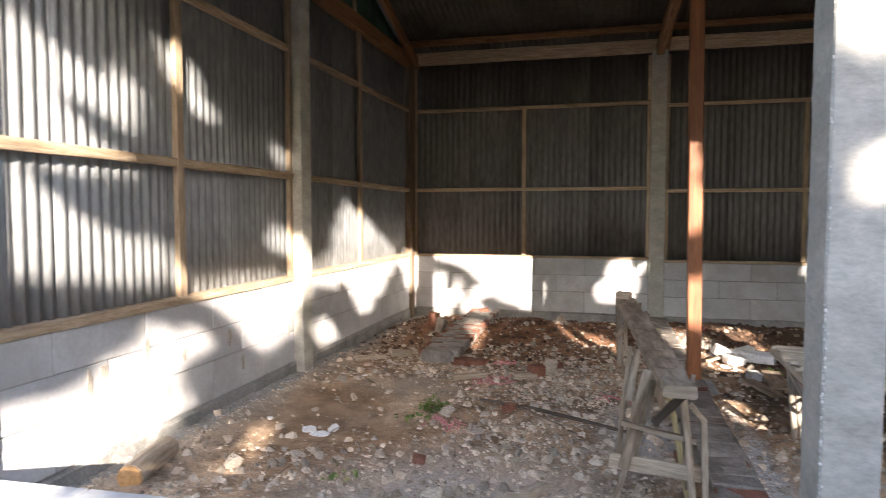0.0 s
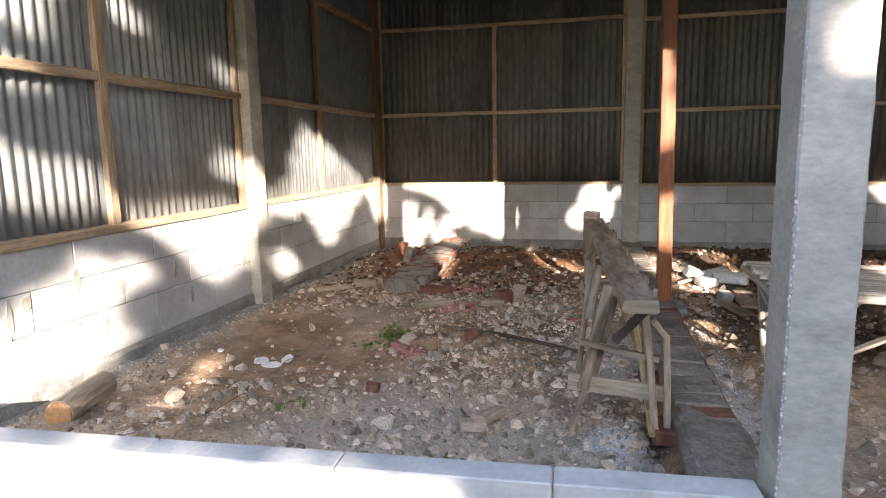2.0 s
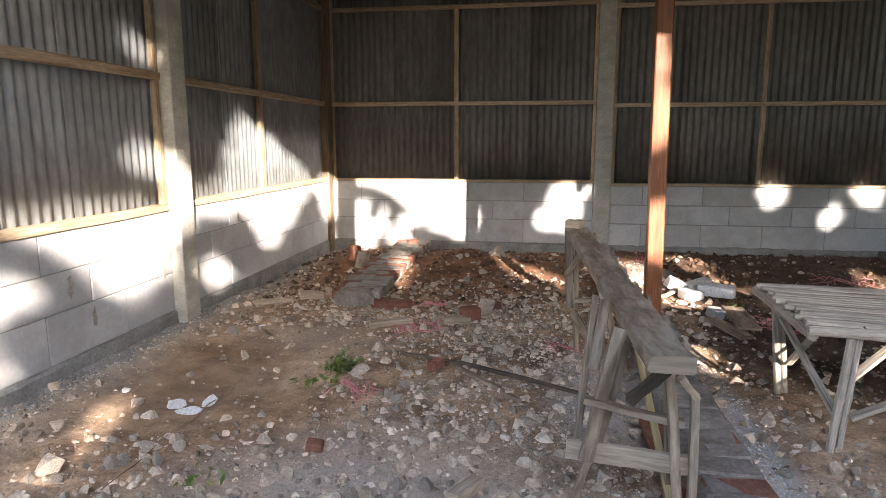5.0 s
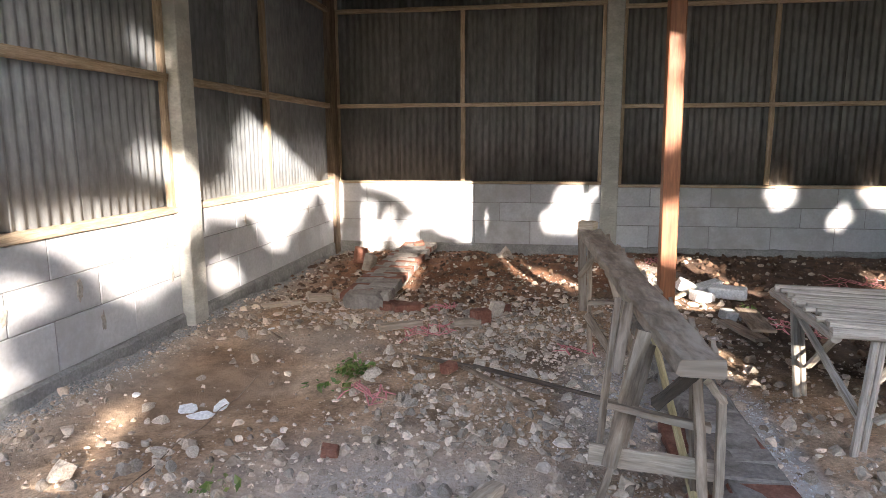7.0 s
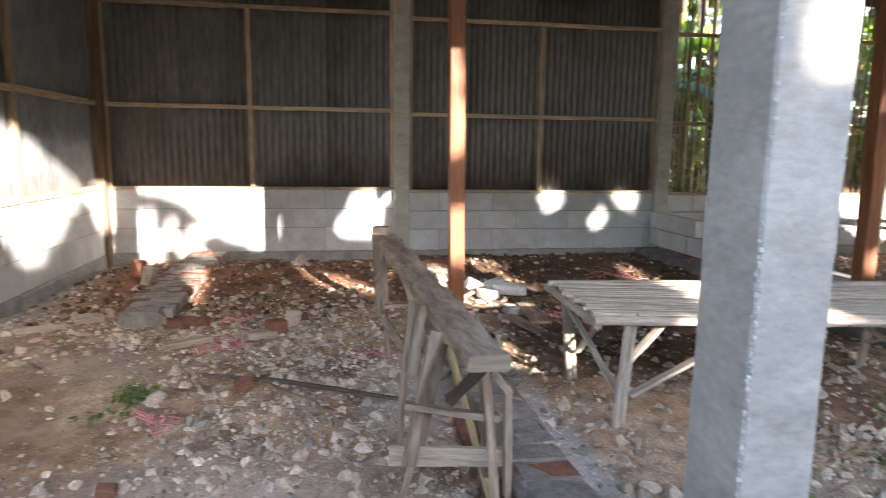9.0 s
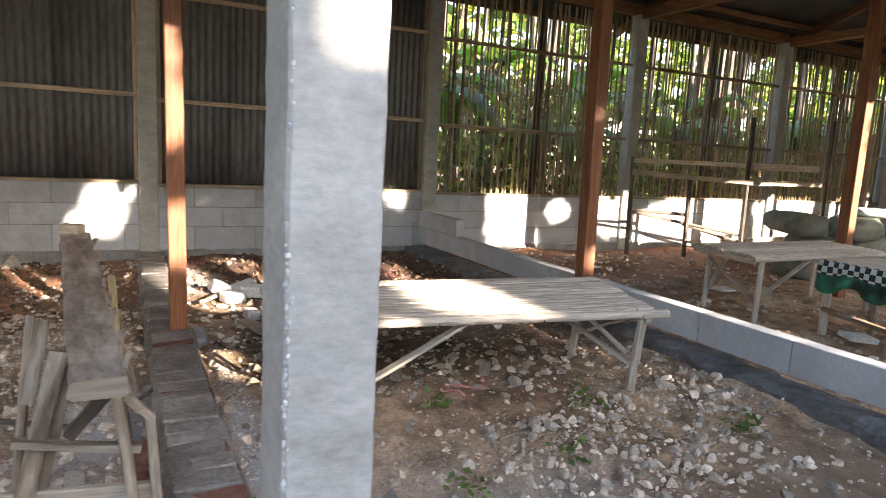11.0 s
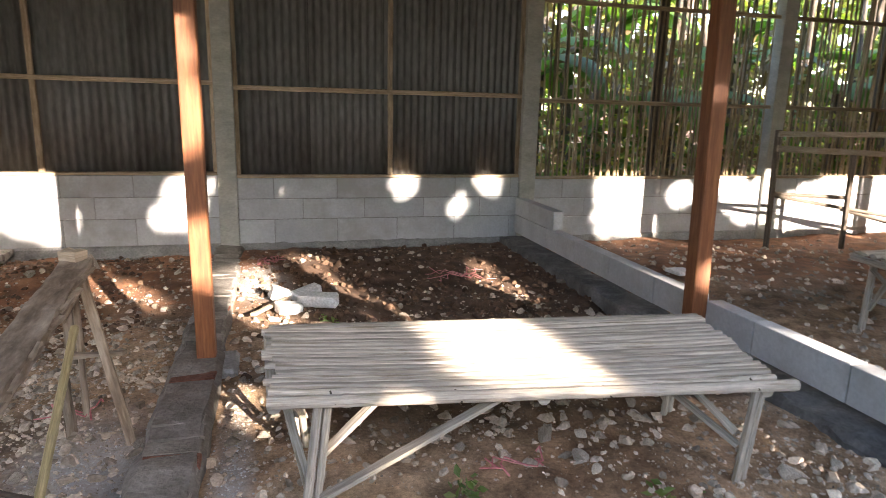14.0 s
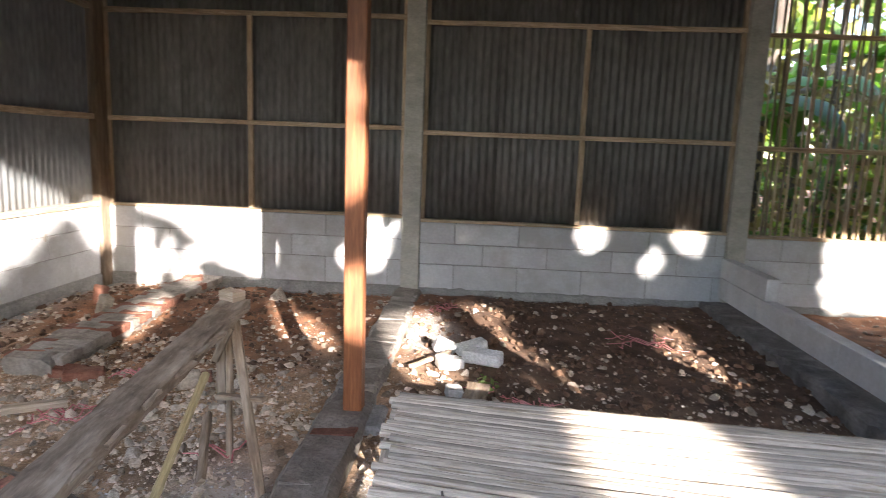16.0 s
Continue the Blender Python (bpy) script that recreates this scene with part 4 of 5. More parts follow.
for at, size, turn, tilt in (((1.47, 6.50), (0.14, 0.10, 0.09), 20, (10, 25)), ((1.66, 6.55), (0.22, 0.10, 0.08), 35, (0, -8)), ((1.74, 6.30), (0.26, 0.10, 0.09), -18, (4, 0)), ((1.53, 6.20), (0.17, 0.11, 0.07), 30, (0, 10))):
    chunk("block_scrap", at, size, turn, WHITE_SCRAP, "broken white piece of aerated block on dark soil", "block", "white block scraps", tilt, 0.6)
for at, size, turn in (((1.58, 5.70), (0.09, 0.10, 0.07), 10), ((1.70, 5.73), (0.08, 0.09, 0.06), -8)):
    chunk("block_scrap", at, size, turn, MORTAR, "broken grey block piece behind the bench", "block", "grey block scraps", (0, 8), 0.5)
for at, size, turn in (((-0.60, 5.72), (0.22, 0.11, 0.06), 28), ((-0.72, 5.75), (0.20, 0.10, 0.06), 10), ((-0.05, 5.46), (0.13, 0.09, 0.10), 40), ((0.05, 5.80), (0.16, 0.09, 0.06), 20), ((-0.95, 7.98), (0.10, 0.10, 0.14), 15), ((-1.35, 7.1), (0.1, 0.09, 0.16), 30), ((-0.45, 3.55), (0.07, 0.05, 0.04), 10), ((-0.12, 4.48), (0.08, 0.06, 0.05), 50)):
    chunk("loose_brick", at, size, turn, BRICK, "broken red brick on the earth", "brick", "loose bricks", (random.uniform(-10, 10), random.uniform(-10, 10)), 0.5)
def torn_scrap(x, y, w, d, turn, seed):
    """A thin torn flake with a ragged rim, tilted on the earth."""
    r = random.Random(seed)
    bm = bmesh.new()
    n = 7
    low, top = [], []
    for k in range(n):
        a = 6.283 * (k + r.uniform(-0.3, 0.3)) / n
        f = r.uniform(0.75, 1.15)
        u, v = w / 2 * f * math.cos(a), d / 2 * f * math.sin(a)
        lift = 0.10 * v + 0.006 * r.random()
        low.append(bm.verts.new((u, v, lift)))
        top.append(bm.verts.new((u * 0.97, v * 0.97, lift + 0.004)))
    for k in range(n):
        bm.faces.new((low[k], low[(k + 1) % n], top[(k + 1) % n], top[k]))
    bm.faces.new(top)
    bm.faces.new(low[::-1])
    ob = part("plastic_scrap", bm, WHITE_SCRAP)
    ob.location = (x, y, ground_z(x, y) + 0.008)
    ob.rotation_euler = (radians(7), 0, radians(turn))
    tagged(ob, "thin white torn scrap on brown earth", "scrap", "white scraps")


for k, (x, y, w, d, a) in enumerate(((-1.23, 3.87, 0.10, 0.08, 10), (-1.10, 3.93, 0.085, 0.11, -12), (-1.13, 3.80, 0.12, 0.06, 20), (-1.52, 3.92, 0.04, 0.05, 35), (-1.30, 4.95, 0.05, 0.03, 20))):
    torn_scrap(x, y, w, d, a, k + 3)
for at, size, turn in (((4.85, 6.60), (0.26, 0.15, 0.03), 20), ((5.45, 3.98), (0.22, 0.14, 0.035), -15), ((5.9, 5.5), (0.3, 0.14, 0.02), 10)):
    chunk("plastic_scrap", at, size, turn, WHITE_SCRAP, "crumpled white plastic sheet on the earth", "scrap", "white scraps", (5, 6), 1.2)
for at, size, turn in (((0.03, 5.72), (0.10, 0.06, 0.13), 30), ((-1.22, 6.95), (0.08, 0.1, 0.15), 60)):
    chunk("stone_block", at, size, turn, ROCK, "angular grey stone on the earth heap", "stone", "large stones", (10, 12), 0.4)


def twine(x, y, reach, turn, n):
    """A tangle of flat pink packing twine."""
    bm = bmesh.new()
    rng = random.Random(int(100 * abs(x) + 10 * y))
    for k in range(n):
        a = radians(turn) + rng.uniform(-0.6, 0.6)
        pts = []
        for i in range(9):
            s = (i / 8 - 0.5) * reach * rng.uniform(0.9, 1.1)
            px = x + s * math.cos(a) + 0.04 * math.sin(i * 1.3 + k)
            py = y + s * math.sin(a) + 0.04 * math.cos(i * 1.7 + k)
            pts.append((px, py, ground_z(px, py) + 0.018 + 0.012 * math.sin(i * 2.1 + k)))
        sweep(bm, pts, board_outline(0.008, 0.004, 0.2))
    tagged(part("twine", bm, TWINE), "tangle of faded pink plastic twine on the earth", "twine", "pink twine")


for x, y, r, a, n in ((-0.47, 4.13, 0.30, -20, 4), (-0.36, 5.18, 0.38, 25, 5), (-0.36, 5.82, 0.24, 50, 4), (2.00, 5.72, 0.34, 10, 4), (1.72, 5.85, 0.2, 0, 2), (2.95, 7.02, 0.55, 8, 4), (1.40, 7.45, 0.28, 60, 4), (2.35, 4.05, 0.3, 0, 2), (1.92, 5.48, 0.4, -5, 3), (0.55, 4.9, 0.3, 0, 2)):
    twine(x, y, r, a, n)


# ---- loose stones ----
def stone_shape(rng, sub):
    bm = bmesh.new()
    bmesh.ops.create_icosphere(bm, subdivisions=sub, radius=1)
    squash = (rng.uniform(0.9, 1.6), rng.uniform(0.7, 1.05), rng.uniform(0.45, 0.85))
    for v in bm.verts:
        k = 1 + rng.uniform(-0.2, 0.16)
        v.co = Vector((v.co.x * squash[0], v.co.y * squash[1], v.co.z * squash[2])) * k
    for _ in range(9):
        nrm = Vector((rng.uniform(-1, 1), rng.uniform(-1, 1), rng.uniform(-0.6, 1))).normalized()
        cut = rng.uniform(0.30, 0.52)
        for v in bm.verts:
            d = v.co.dot(nrm) - cut
            if d > 0:
                v.co -= nrm * d * 0.9
    return bm


def rubble(x, y):
    """How thickly stones lie at a place."""
    d = 0.09 + 0.9 * bell(x, y, 0.0, 3.1, 0.9, 0.7) + 0.5 * bell(x, y, 0.35, 4.2, 0.5, 0.9) + 0.8 * bell(x, y, 0.1, 5.4, 0.9, 0.9)
    d += 0.55 * bell(x, y, -0.9, 6.3, 0.8, 0.9) + 0.5 * bell(x, y, -1.25, 3.15, 0.35, 0.35) + 0.5 * bell(x, y, -1.25, 5.15, 0.4, 0.3)
    d += 0.5 * bell(x, y, 2.2, 3.3, 0.9, 0.5) + 0.5 * bell(x, y, 3.3, 3.6, 0.5, 0.5) + 0.6 * bell(x, y, 1.35, 4.7, 0.25, 0.7) + 0.55 * bell(x, y, 2.6, 4.6, 0.9, 0.5)
    d += 0.2 * bell(x, y, 2.3, 6.3, 1.2, 1.2) + 0.3 * bell(x, y, 0.6, 7.0, 0.7, 0.9) + 0.7 * bell(x, y, 5.3, 6.2, 1.4, 1.4) + 0.5 * bell(x, y, 6.0, 3.6, 1.6, 0.9)
    d += 0.5 * bell(x, y, -1.75, 4.5, 0.12, 2.5)
    back = np.clip((y - 5.5) / 0.9, 0, 1) * (x < 3.9)
    d = d * (1 - 0.65 * back) * (1 - 0.75 * bell(x, y, -1.1, 4.2, 0.55, 0.6)) * (1 - 0.5 * (x > 1.3) * (x < 3.9) * (y > 4.4))
    return d * (0.35 + 1.3 * (lattice(x, y, 0.35, 9) + 0.5))


rng = np.random.RandomState(5)


def scatter(n, x0, x1, y0, y1):
    out = []
    while len(out) < n:
        x, y = rng.uniform(x0, x1, 4 * n), rng.uniform(y0, y1, 4 * n)
        keep = rng.rand(4 * n) < rubble(x, y)
        keep &= ~((np.abs(x - 1.045) < 0.14) & (y > 2.4)) & ~((np.abs(x - 3.95) < 0.13))
        out += list(zip(x[keep], y[keep]))
    return np.array(out[:n])


def gravel(name, label, n, area, lo, hi, power, sub=1, mat=None, spots=()):
    prng = random.Random(n)
    shapes = []
    for _ in range(14):
        bm = stone_shape(prng, sub)
        bm.verts.ensure_lookup_table()
        shapes.append((np.array([v.co for v in bm.verts]), np.array([[v.index for v in f.verts] for f in bm.faces])))
        bm.free()
    if spots:
        pick = [spots[k % len(spots)] for k in range(n)]
        at = np.array([(x + rng.normal(0, rx), y + rng.normal(0, ry)) for x, y, rx, ry in pick])
    else:
        at = scatter(n, *area)
    V, F, base = [], [], 0
    z = height(at[:, 0], at[:, 1])
    for k in range(n):
        sv, sf = shapes[k % 14]
        s = lo + (hi - lo) * rng.rand() ** power
        a, b = rng.rand() * 6.28, rng.uniform(-0.5, 0.5)
        ca, sa, cb, sb = math.cos(a), math.sin(a), math.cos(b), math.sin(b)
        m = np.array([[ca, -sa, 0], [sa, ca, 0], [0, 0, 1]]) @ np.array([[1, 0, 0], [0, cb, -sb], [0, sb, cb]])
        V.append((sv * s) @ m.T + (at[k, 0], at[k, 1], z[k] + s * 0.10))
        F.append(sf + base)
        base += len(sv)
    ob = raw(name, np.concatenate(V).tolist(), np.concatenate(F).tolist(), mat or STONE)
    return tagged(ob, label, "gravel", kind="stuff")


gravel("gravel", "grey and tan crushed stone strewn over the earth", 12500, (-1.88, 3.86, 2.35, 8.15), 0.004, 0.021, 2.2)
gravel("rubble", "broken grey stone and brick rubble on the earth", 2700, (-1.85, 3.86, 2.4, 8.1), 0.018, 0.05, 2.3, 2)
gravel("gravel_beyond", "tan stones on the earth behind the kerb", 1700, (4.05, 11.0, 2.4, 8.1), 0.012, 0.05, 2.0, 1)
gravel("chippings", "fine pale stone chippings and crumbs", 14000, (-1.9, 3.88, 2.3, 8.17), 0.0025, 0.008, 1.5, 1)

gravel("lime_chips", "whitish crushed stone spilled beside the trestle and strip", 4200, (), 0.002, 0.009, 1.4, 1, PALE_STONE,
       ((0.67, 3.10, 0.08, 0.08), (0.71, 3.18, 0.10, 0.10), (1.25, 3.3, 0.03, 0.5), (1.27, 4.1, 0.035, 0.4), (-1.80, 4.0, 0.05, 0.6), (-1.82, 5.0, 0.05, 0.7), (0.70, 4.35, 0.12, 0.3), (1.3, 6.9, 0.12, 0.35)))

gravel("mortar_crumbs", "grey mortar crumbs and grit heaped along the plinth", 6500, (), 0.004, 0.019, 1.6, 1, MORTAR,
       tuple((-1.875 + 0.015 * (k % 3), 2.9 + 0.2 * k, 0.025, 0.12) for k in range(26)) + tuple((-1.7 + 0.3 * k, 8.165, 0.15, 0.022) for k in range(18)))

gravel("soil_clods", "lumps of dug dark brown earth on the room floor", 1500, (), 0.010, 0.048, 2.0, 2, CLOD,
       tuple((1.5 + 0.38 * (k % 7), 5.4 + 0.45 * (k // 7), 0.16, 0.2) for k in range(42)))
gravel("red_clods", "lumps of dug reddish earth on the heap", 1300, (), 0.008, 0.042, 2.0, 2, CLOD,
       tuple((-1.6 + 0.4 * (k % 6), 6.1 + 0.36 * (k // 6), 0.17, 0.17) for k in range(36)))
gravel("back_stones", "pale stones lying among the dug earth", 420, (), 0.012, 0.045, 2.0, 2, STONE,
       tuple((-1.5 + 0.52 * (k % 10), 5.5 + 0.5 * (k // 10), 0.2, 0.22) for k in range(50)))

line = []
for k in range(25):
    x, y = -1.046 - 0.044 * k / 24, 3.11 + 1.19 * k / 24
    line.append((x, y, ground_z(x, y) + 0.014 + 0.004 * math.sin(k * 0.9)))
tagged(part("string", pole(line, 0.0022, 5), OLD_WOOD), "thin grey builder's string lying on the earth", "string")

rock_meshes = []
for k in range(12):
    bm = stone_shape(random.Random(k + 40), 2)
    me = bpy.data.meshes.new("rock")
    bm.to_mesh(me)
    bm.free()
    me.materials.append(ROCK)
    rock_meshes.append(me)


def rock(x, y, s, k):
    ob = new("rock", rock_meshes[k % 12])
    ob.location = (x, y, ground_z(x, y) + s * 0.25)
    ob.scale = (s, s, s)
    ob.rotation_euler = (0.3 * math.sin(k), 0.3 * math.cos(k * 2.3), k * 1.7)
    return tagged(ob, "rough grey-tan stone lying on the earth", "stone", "loose stones")


# stones that stand out, then the rest of the larger ones
for k, (x, y, s) in enumerate(((-0.225, 4.03, 0.052), (-0.50, 4.40, 0.075), (-1.32, 3.20, 0.075), (-1.33, 3.13, 0.045), (-1.08, 3.42, 0.05), (-1.00, 3.36, 0.045), (-1.12, 3.33, 0.05), (-0.96, 3.46, 0.04), (-0.27, 3.20, 0.078), (-0.22, 3.26, 0.06), (-0.60, 3.16, 0.05), (1.29, 3.18, 0.06),
                               (0.30, 4.50, 0.06), (0.18, 4.85, 0.07), (-1.45, 4.85, 0.06), (2.08, 4.35, 0.075), (2.55, 4.22, 0.07), (2.28, 3.25, 0.05), (3.35, 3.75, 0.06), (2.62, 4.05, 0.06), (1.62, 3.25, 0.05), (0.62, 2.98, 0.055), (0.0, 7.45, 0.13), (-0.35, 7.2, 0.06), (-0.1, 6.9, 0.06))):
    rock(x, y, s, k)
for k, (x, y) in enumerate(scatter(190, -1.8, 3.8, 2.5, 7.9)):
    rock(x, y, 0.026 + 0.03 * rng.rand() ** 2, k + 30)


# ---- leaves and plants ----
def leaf_mesh(centres, sizes, flat=0.5, seed=1, long=1.9):
    """Many small folded leaves: two triangles each, turned at random."""
    r = np.random.RandomState(seed)
    n = len(centres)
    d = r.normal(size=(n, 3))
    d[:, 2] *= flat
    d /= np.linalg.norm(d, axis=1, keepdims=True)
    s = np.cross(d, r.normal(size=(n, 3)))
    s /= np.linalg.norm(s, axis=1, keepdims=True)
    c, z = np.asarray(centres, float), np.asarray(sizes, float)[:, None]
    up = np.cross(s, d)
    v = np.stack([c - d * z * long / 2, c + s * z / 2 + up * z * 0.12, c + d * z * long / 2, c - s * z / 2 + up * z * 0.12], 1).reshape(-1, 3)
    i = np.arange(n)[:, None] * 4
    return v, np.concatenate([i + [0, 1, 2], i + [0, 2, 3]], 0)


def weed(x, y, n, size, seed):
    r = np.random.RandomState(seed)
    z = ground_z(x, y)
    c = np.stack([x + r.normal(0, size * 0.55, n), y + r.normal(0, size * 0.55, n), z + 0.01 + np.abs(r.normal(0, size * 0.4, n))], -1)
    v, f = leaf_mesh(c, r.uniform(0.012, 0.03, n), 0.5, seed)
    tagged(raw("weed", v.tolist(), f.tolist(), WEED), "small green weed growing in the earth", "plant", "weeds", "stuff")


for k, (x, y, n, s) in enumerate(((-0.62, 4.42, 110, 0.075), (-0.66, 4.20, 25, 0.10), (-0.75, 3.25, 16, 0.08), (0.05, 2.85, 12, 0.06), (2.4, 3.3, 26, 0.08), (2.75, 3.62, 24, 0.10), (1.9, 3.2, 26, 0.08), (3.3, 3.2, 40, 0.08), (1.75, 5.9, 40, 0.06), (2.1, 3.9, 30, 0.06))):
    weed(x, y, n, s, k)


# ---- next room: scaffold, sacks, timber ----
def scaffold():
    ob = thing("scaffold", (8.7, 7.6, 0), "rough scaffold of dark poles with nailed boards along the wall", "scaffold")
    for x, z in ((6.60, 1.22), (7.62, 0.97), (8.72, 1.86), (10.5, 1.93)):
        bit("pole", pole([(x, 7.6, -0.08), (x - 0.03, 7.6, z)], 0.030, 8, wob=0.003), DARK_PIPE, ob)
    for p, q, w in (((6.55, 7.56, 1.18), (8.56, 7.56, 1.19), 0.055), ((6.55, 7.56, 1.03), (8.72, 7.56, 0.955), 0.06), ((8.72, 7.56, 1.185), (10.2, 7.56, 1.195), 0.09), ((8.72, 7.56, 0.96), (10.3, 7.56, 0.965), 0.075), ((8.80, 7.56, 0.12), (10.4, 7.56, 0.17), 0.08)):
        bit("board", plank(p, q, 0.025, w, 0.004, 6), PALE_WOOD, ob)
    for p, q in (((6.6, 7.64, 0.53), (8.72, 7.64, 0.20)), ((6.6, 7.64, 0.545), (7.6, 7.64, 0.49)), ((7.6, 7.66, 0.36), (8.8, 7.66, 0.08))):
        bit("brace", pole([p, q], 0.022, 8, wob=0.003), DARK_PIPE, ob)


scaffold()


def sack(x, y, z, sx, sy, sz, turn, mat=SACK, label="full greyish woven sack lying on a heap"):
    bm = bmesh.new()
    bmesh.ops.create_icosphere(bm, subdivisions=3, radius=1)
    r = random.Random(int(x * 100))
    ph = r.random() * 6
    for v in bm.verts:
        k = 1 + 0.06 * math.sin(v.co.x * 5 + ph) + 0.05 * math.sin(v.co.y * 7 + v.co.z * 4 + ph)
        flat = lambda a: math.copysign(abs(a) ** 0.6, a)
        v.co = (flat(v.co.x) * sx * k, flat(v.co.y) * sy * k, max(flat(v.co.z), -0.8) * sz * k)
    ob = part("sack", bm, mat, smooth=True)
    ob.matrix_world = pose(x, y, z, r.uniform(-4, 4), r.uniform(-4, 4), turn)
    tagged(ob, label, "sack", "heap of sacks")


for x, y, z, t in ((7.85, 6.1, 0.06, 20), (8.6, 6.0, 0.06, -10), (9.3, 5.9, 0.06, 15), (8.1, 6.1, 0.30, 5), (8.9, 5.95, 0.30, -12), (7.85, 6.2, 0.54, 70), (9.3, 5.75, 0.50, 25), (8.55, 5.95, 0.52, 8)):
    sack(x, y, z, 0.38, 0.24, 0.14, t)
sack(8.9, 5.9, 0.70, 0.42, 0.2, 0.06, -8, TARP, "pale bluish sheet folded over the sacks")


def timber_frame():
    ob = thing("timber_frame", (12.8, 7.6, 0), "pale timber frame with a work shelf near the wall", "frame")
    for x, y in ((12.15, 7.5), (12.9, 7.5), (13.6, 7.5), (12.15, 7.95), (13.6, 7.95)):
        bit("leg", plank((x, y, -0.06), (x, y, 1.85), 0.07, 0.06, 0.003, 4, up=(0, 1, 0)), RAIL_WOOD, ob)
    for p, q in (((12.1, 7.47, 1.82), (13.1, 7.47, 1.85)), ((12.9, 7.47, 1.66), (14.2, 7.47, 1.70)), ((12.15, 7.47, 0.5), (13.6, 7.47, 1.6)), ((12.9, 7.47, 1.6), (12.2, 7.47, 0.4)), ((12.1, 7.47, 0.9), (13.7, 7.47, 0.92))):
        bit("brace", plank(p, q, 0.025, 0.07, 0.003, 4), RAIL_WOOD, ob)


timber_frame()


# ---- garden behind the wall ----
def banana(x, y, h, seed):
    r = random.Random(seed)
    ob = thing("banana_plant", (x, y, -0.05), "banana plant with broad torn green leaves behind the slat wall", "plant", "banana plants")
    bit("stem", pole([(x, y, -0.1), (x + 0.05, y, h * 0.5), (x, y, h)], 0.09, 10, wob=0.006), BARK, ob)
    for k in range(9):
        a = k * 2.4 + r.random()
        length, rise = r.uniform(1.3, 2.1), r.uniform(0.5, 1.3)
        bm = bmesh.new()
        prev = None
        n = 12
        for i in range(n + 1):
            f = i / n
            reach = length * (f - 0.22 * f * f)
            z = h - 0.1 + rise * f - 1.5 * rise * f ** 2.4
            w = 0.27 * math.sin(math.pi * min(1, 0.08 + 0.92 * f) ** 0.7) + 0.012
            tear = r.uniform(0.75, 1.0)
            c = Vector((x + math.cos(a) * reach, y + math.sin(a) * reach, z))
            s = Vector((-math.sin(a), math.cos(a), 0)) * w * tear
            row = [bm.verts.new(c + s + Vector((0, 0, -0.05 * w))), bm.verts.new(c + Vector((0, 0, 0.06 * w))), bm.verts.new(c - s + Vector((0, 0, -0.25 * w)))]
            if prev:
                bm.faces.new((prev[0], row[0], row[1], prev[1]))
                bm.faces.new((prev[1], row[1], row[2], prev[2]))
            prev = row
        bit("leaf", bm, BANANA, ob, smooth=True)


for k, (x, y, h) in enumerate(((4.6, 9.9, 1.9), (5.6, 10.8, 2.3), (6.6, 9.7, 1.5), (8.1, 10.4, 2.2), (9.6, 9.9, 1.8), (11.2, 10.8, 2.4), (13.0, 10.0, 1.9), (3.4, 10.9, 2.2), (15.0, 10.8, 2.3), (7.3, 12.4, 3.0), (10.4, 13.0, 3.0))):
    banana(x, y, h, k)


def thicket(name, label, box6, n, size, seed, clump=14, mat=None):
    """Undergrowth of leaf clumps with gaps between them."""
    r = np.random.RandomState(seed)
    x0, x1, y0, y1, z0, z1 = box6
    m = n // clump
    cc = np.stack([r.uniform(x0, x1, m), r.uniform(y0, y1, m), z0 + (z1 - z0) * r.rand(m)], -1)
    c = np.repeat(cc, clump, 0) + r.normal(0, 0.2, (m * clump, 3))
    v, f = leaf_mesh(c, r.uniform(*size, len(c)), 0.6, seed)
    tagged(raw(name, v.tolist(), f.tolist(), mat or LEAF), label, "foliage", kind="stuff")


thicket("undergrowth", "sunlit green undergrowth behind the bamboo wall", (2.5, 22, 9.2, 12.5, 0.0, 1.5), 3800, (0.06, 0.16), 3)
thicket("dry_litter", "brown dry stalks and leaves behind the bamboo wall", (2.5, 20, 8.9, 11.5, 0.0, 2.3), 6000, (0.05, 0.14), 6, 14, DRY_LEAF)
thicket("hedge", "bright green leaves of bushes farther back", (2.0, 34, 12, 17, 0.0, 4.6), 6500, (0.10, 0.26), 4)
thicket("far_trees", "high green foliage of the wood behind the shed", (-6, 48, 18, 28, 0.0, 9.5), 9000, (0.25, 0.6), 5)
for k in range(60):
    r = random.Random(k + 7)
    x, y = r.uniform(3.5, 24), r.uniform(9.3, 15)
    h, w = r.uniform(3.5, 6), r.uniform(0.025, 0.10)
    tagged(part("tree_stem", pole([(x, y, -0.1), (x + r.uniform(-0.2, 0.2), y, h * 0.5), (x + r.uniform(-0.4, 0.4), y, h)], w, 7, wob=0.004), BARK),
           "bare grey-brown stem of a garden tree", "tree", "stems behind the wall")


# ---- unseen trees before the shed: their crowns break the low sun into patches ----
def inside(u, v, poly):
    odd = np.zeros(u.shape, bool)
    for (x1, y1), (x2, y2) in zip(poly, poly[1:] + poly[:1]):
        cross = (y1 > v) != (y2 > v)
        with np.errstate(divide="ignore", invalid="ignore"):
            odd ^= cross & (u < (x2 - x1) * (v - y1) / (y2 - y1 + 1e-12) + x1)
    return odd


def to_sun(p):
    p = Vector(p)
    return (p.dot(SUN_U), p.dot(SUN_V))


def ring(c, a, b, n=10):
    return [(c[0] + a * math.cos(6.283 * k / n), c[1] + b * math.sin(6.283 * k / n)) for k in range(n)]


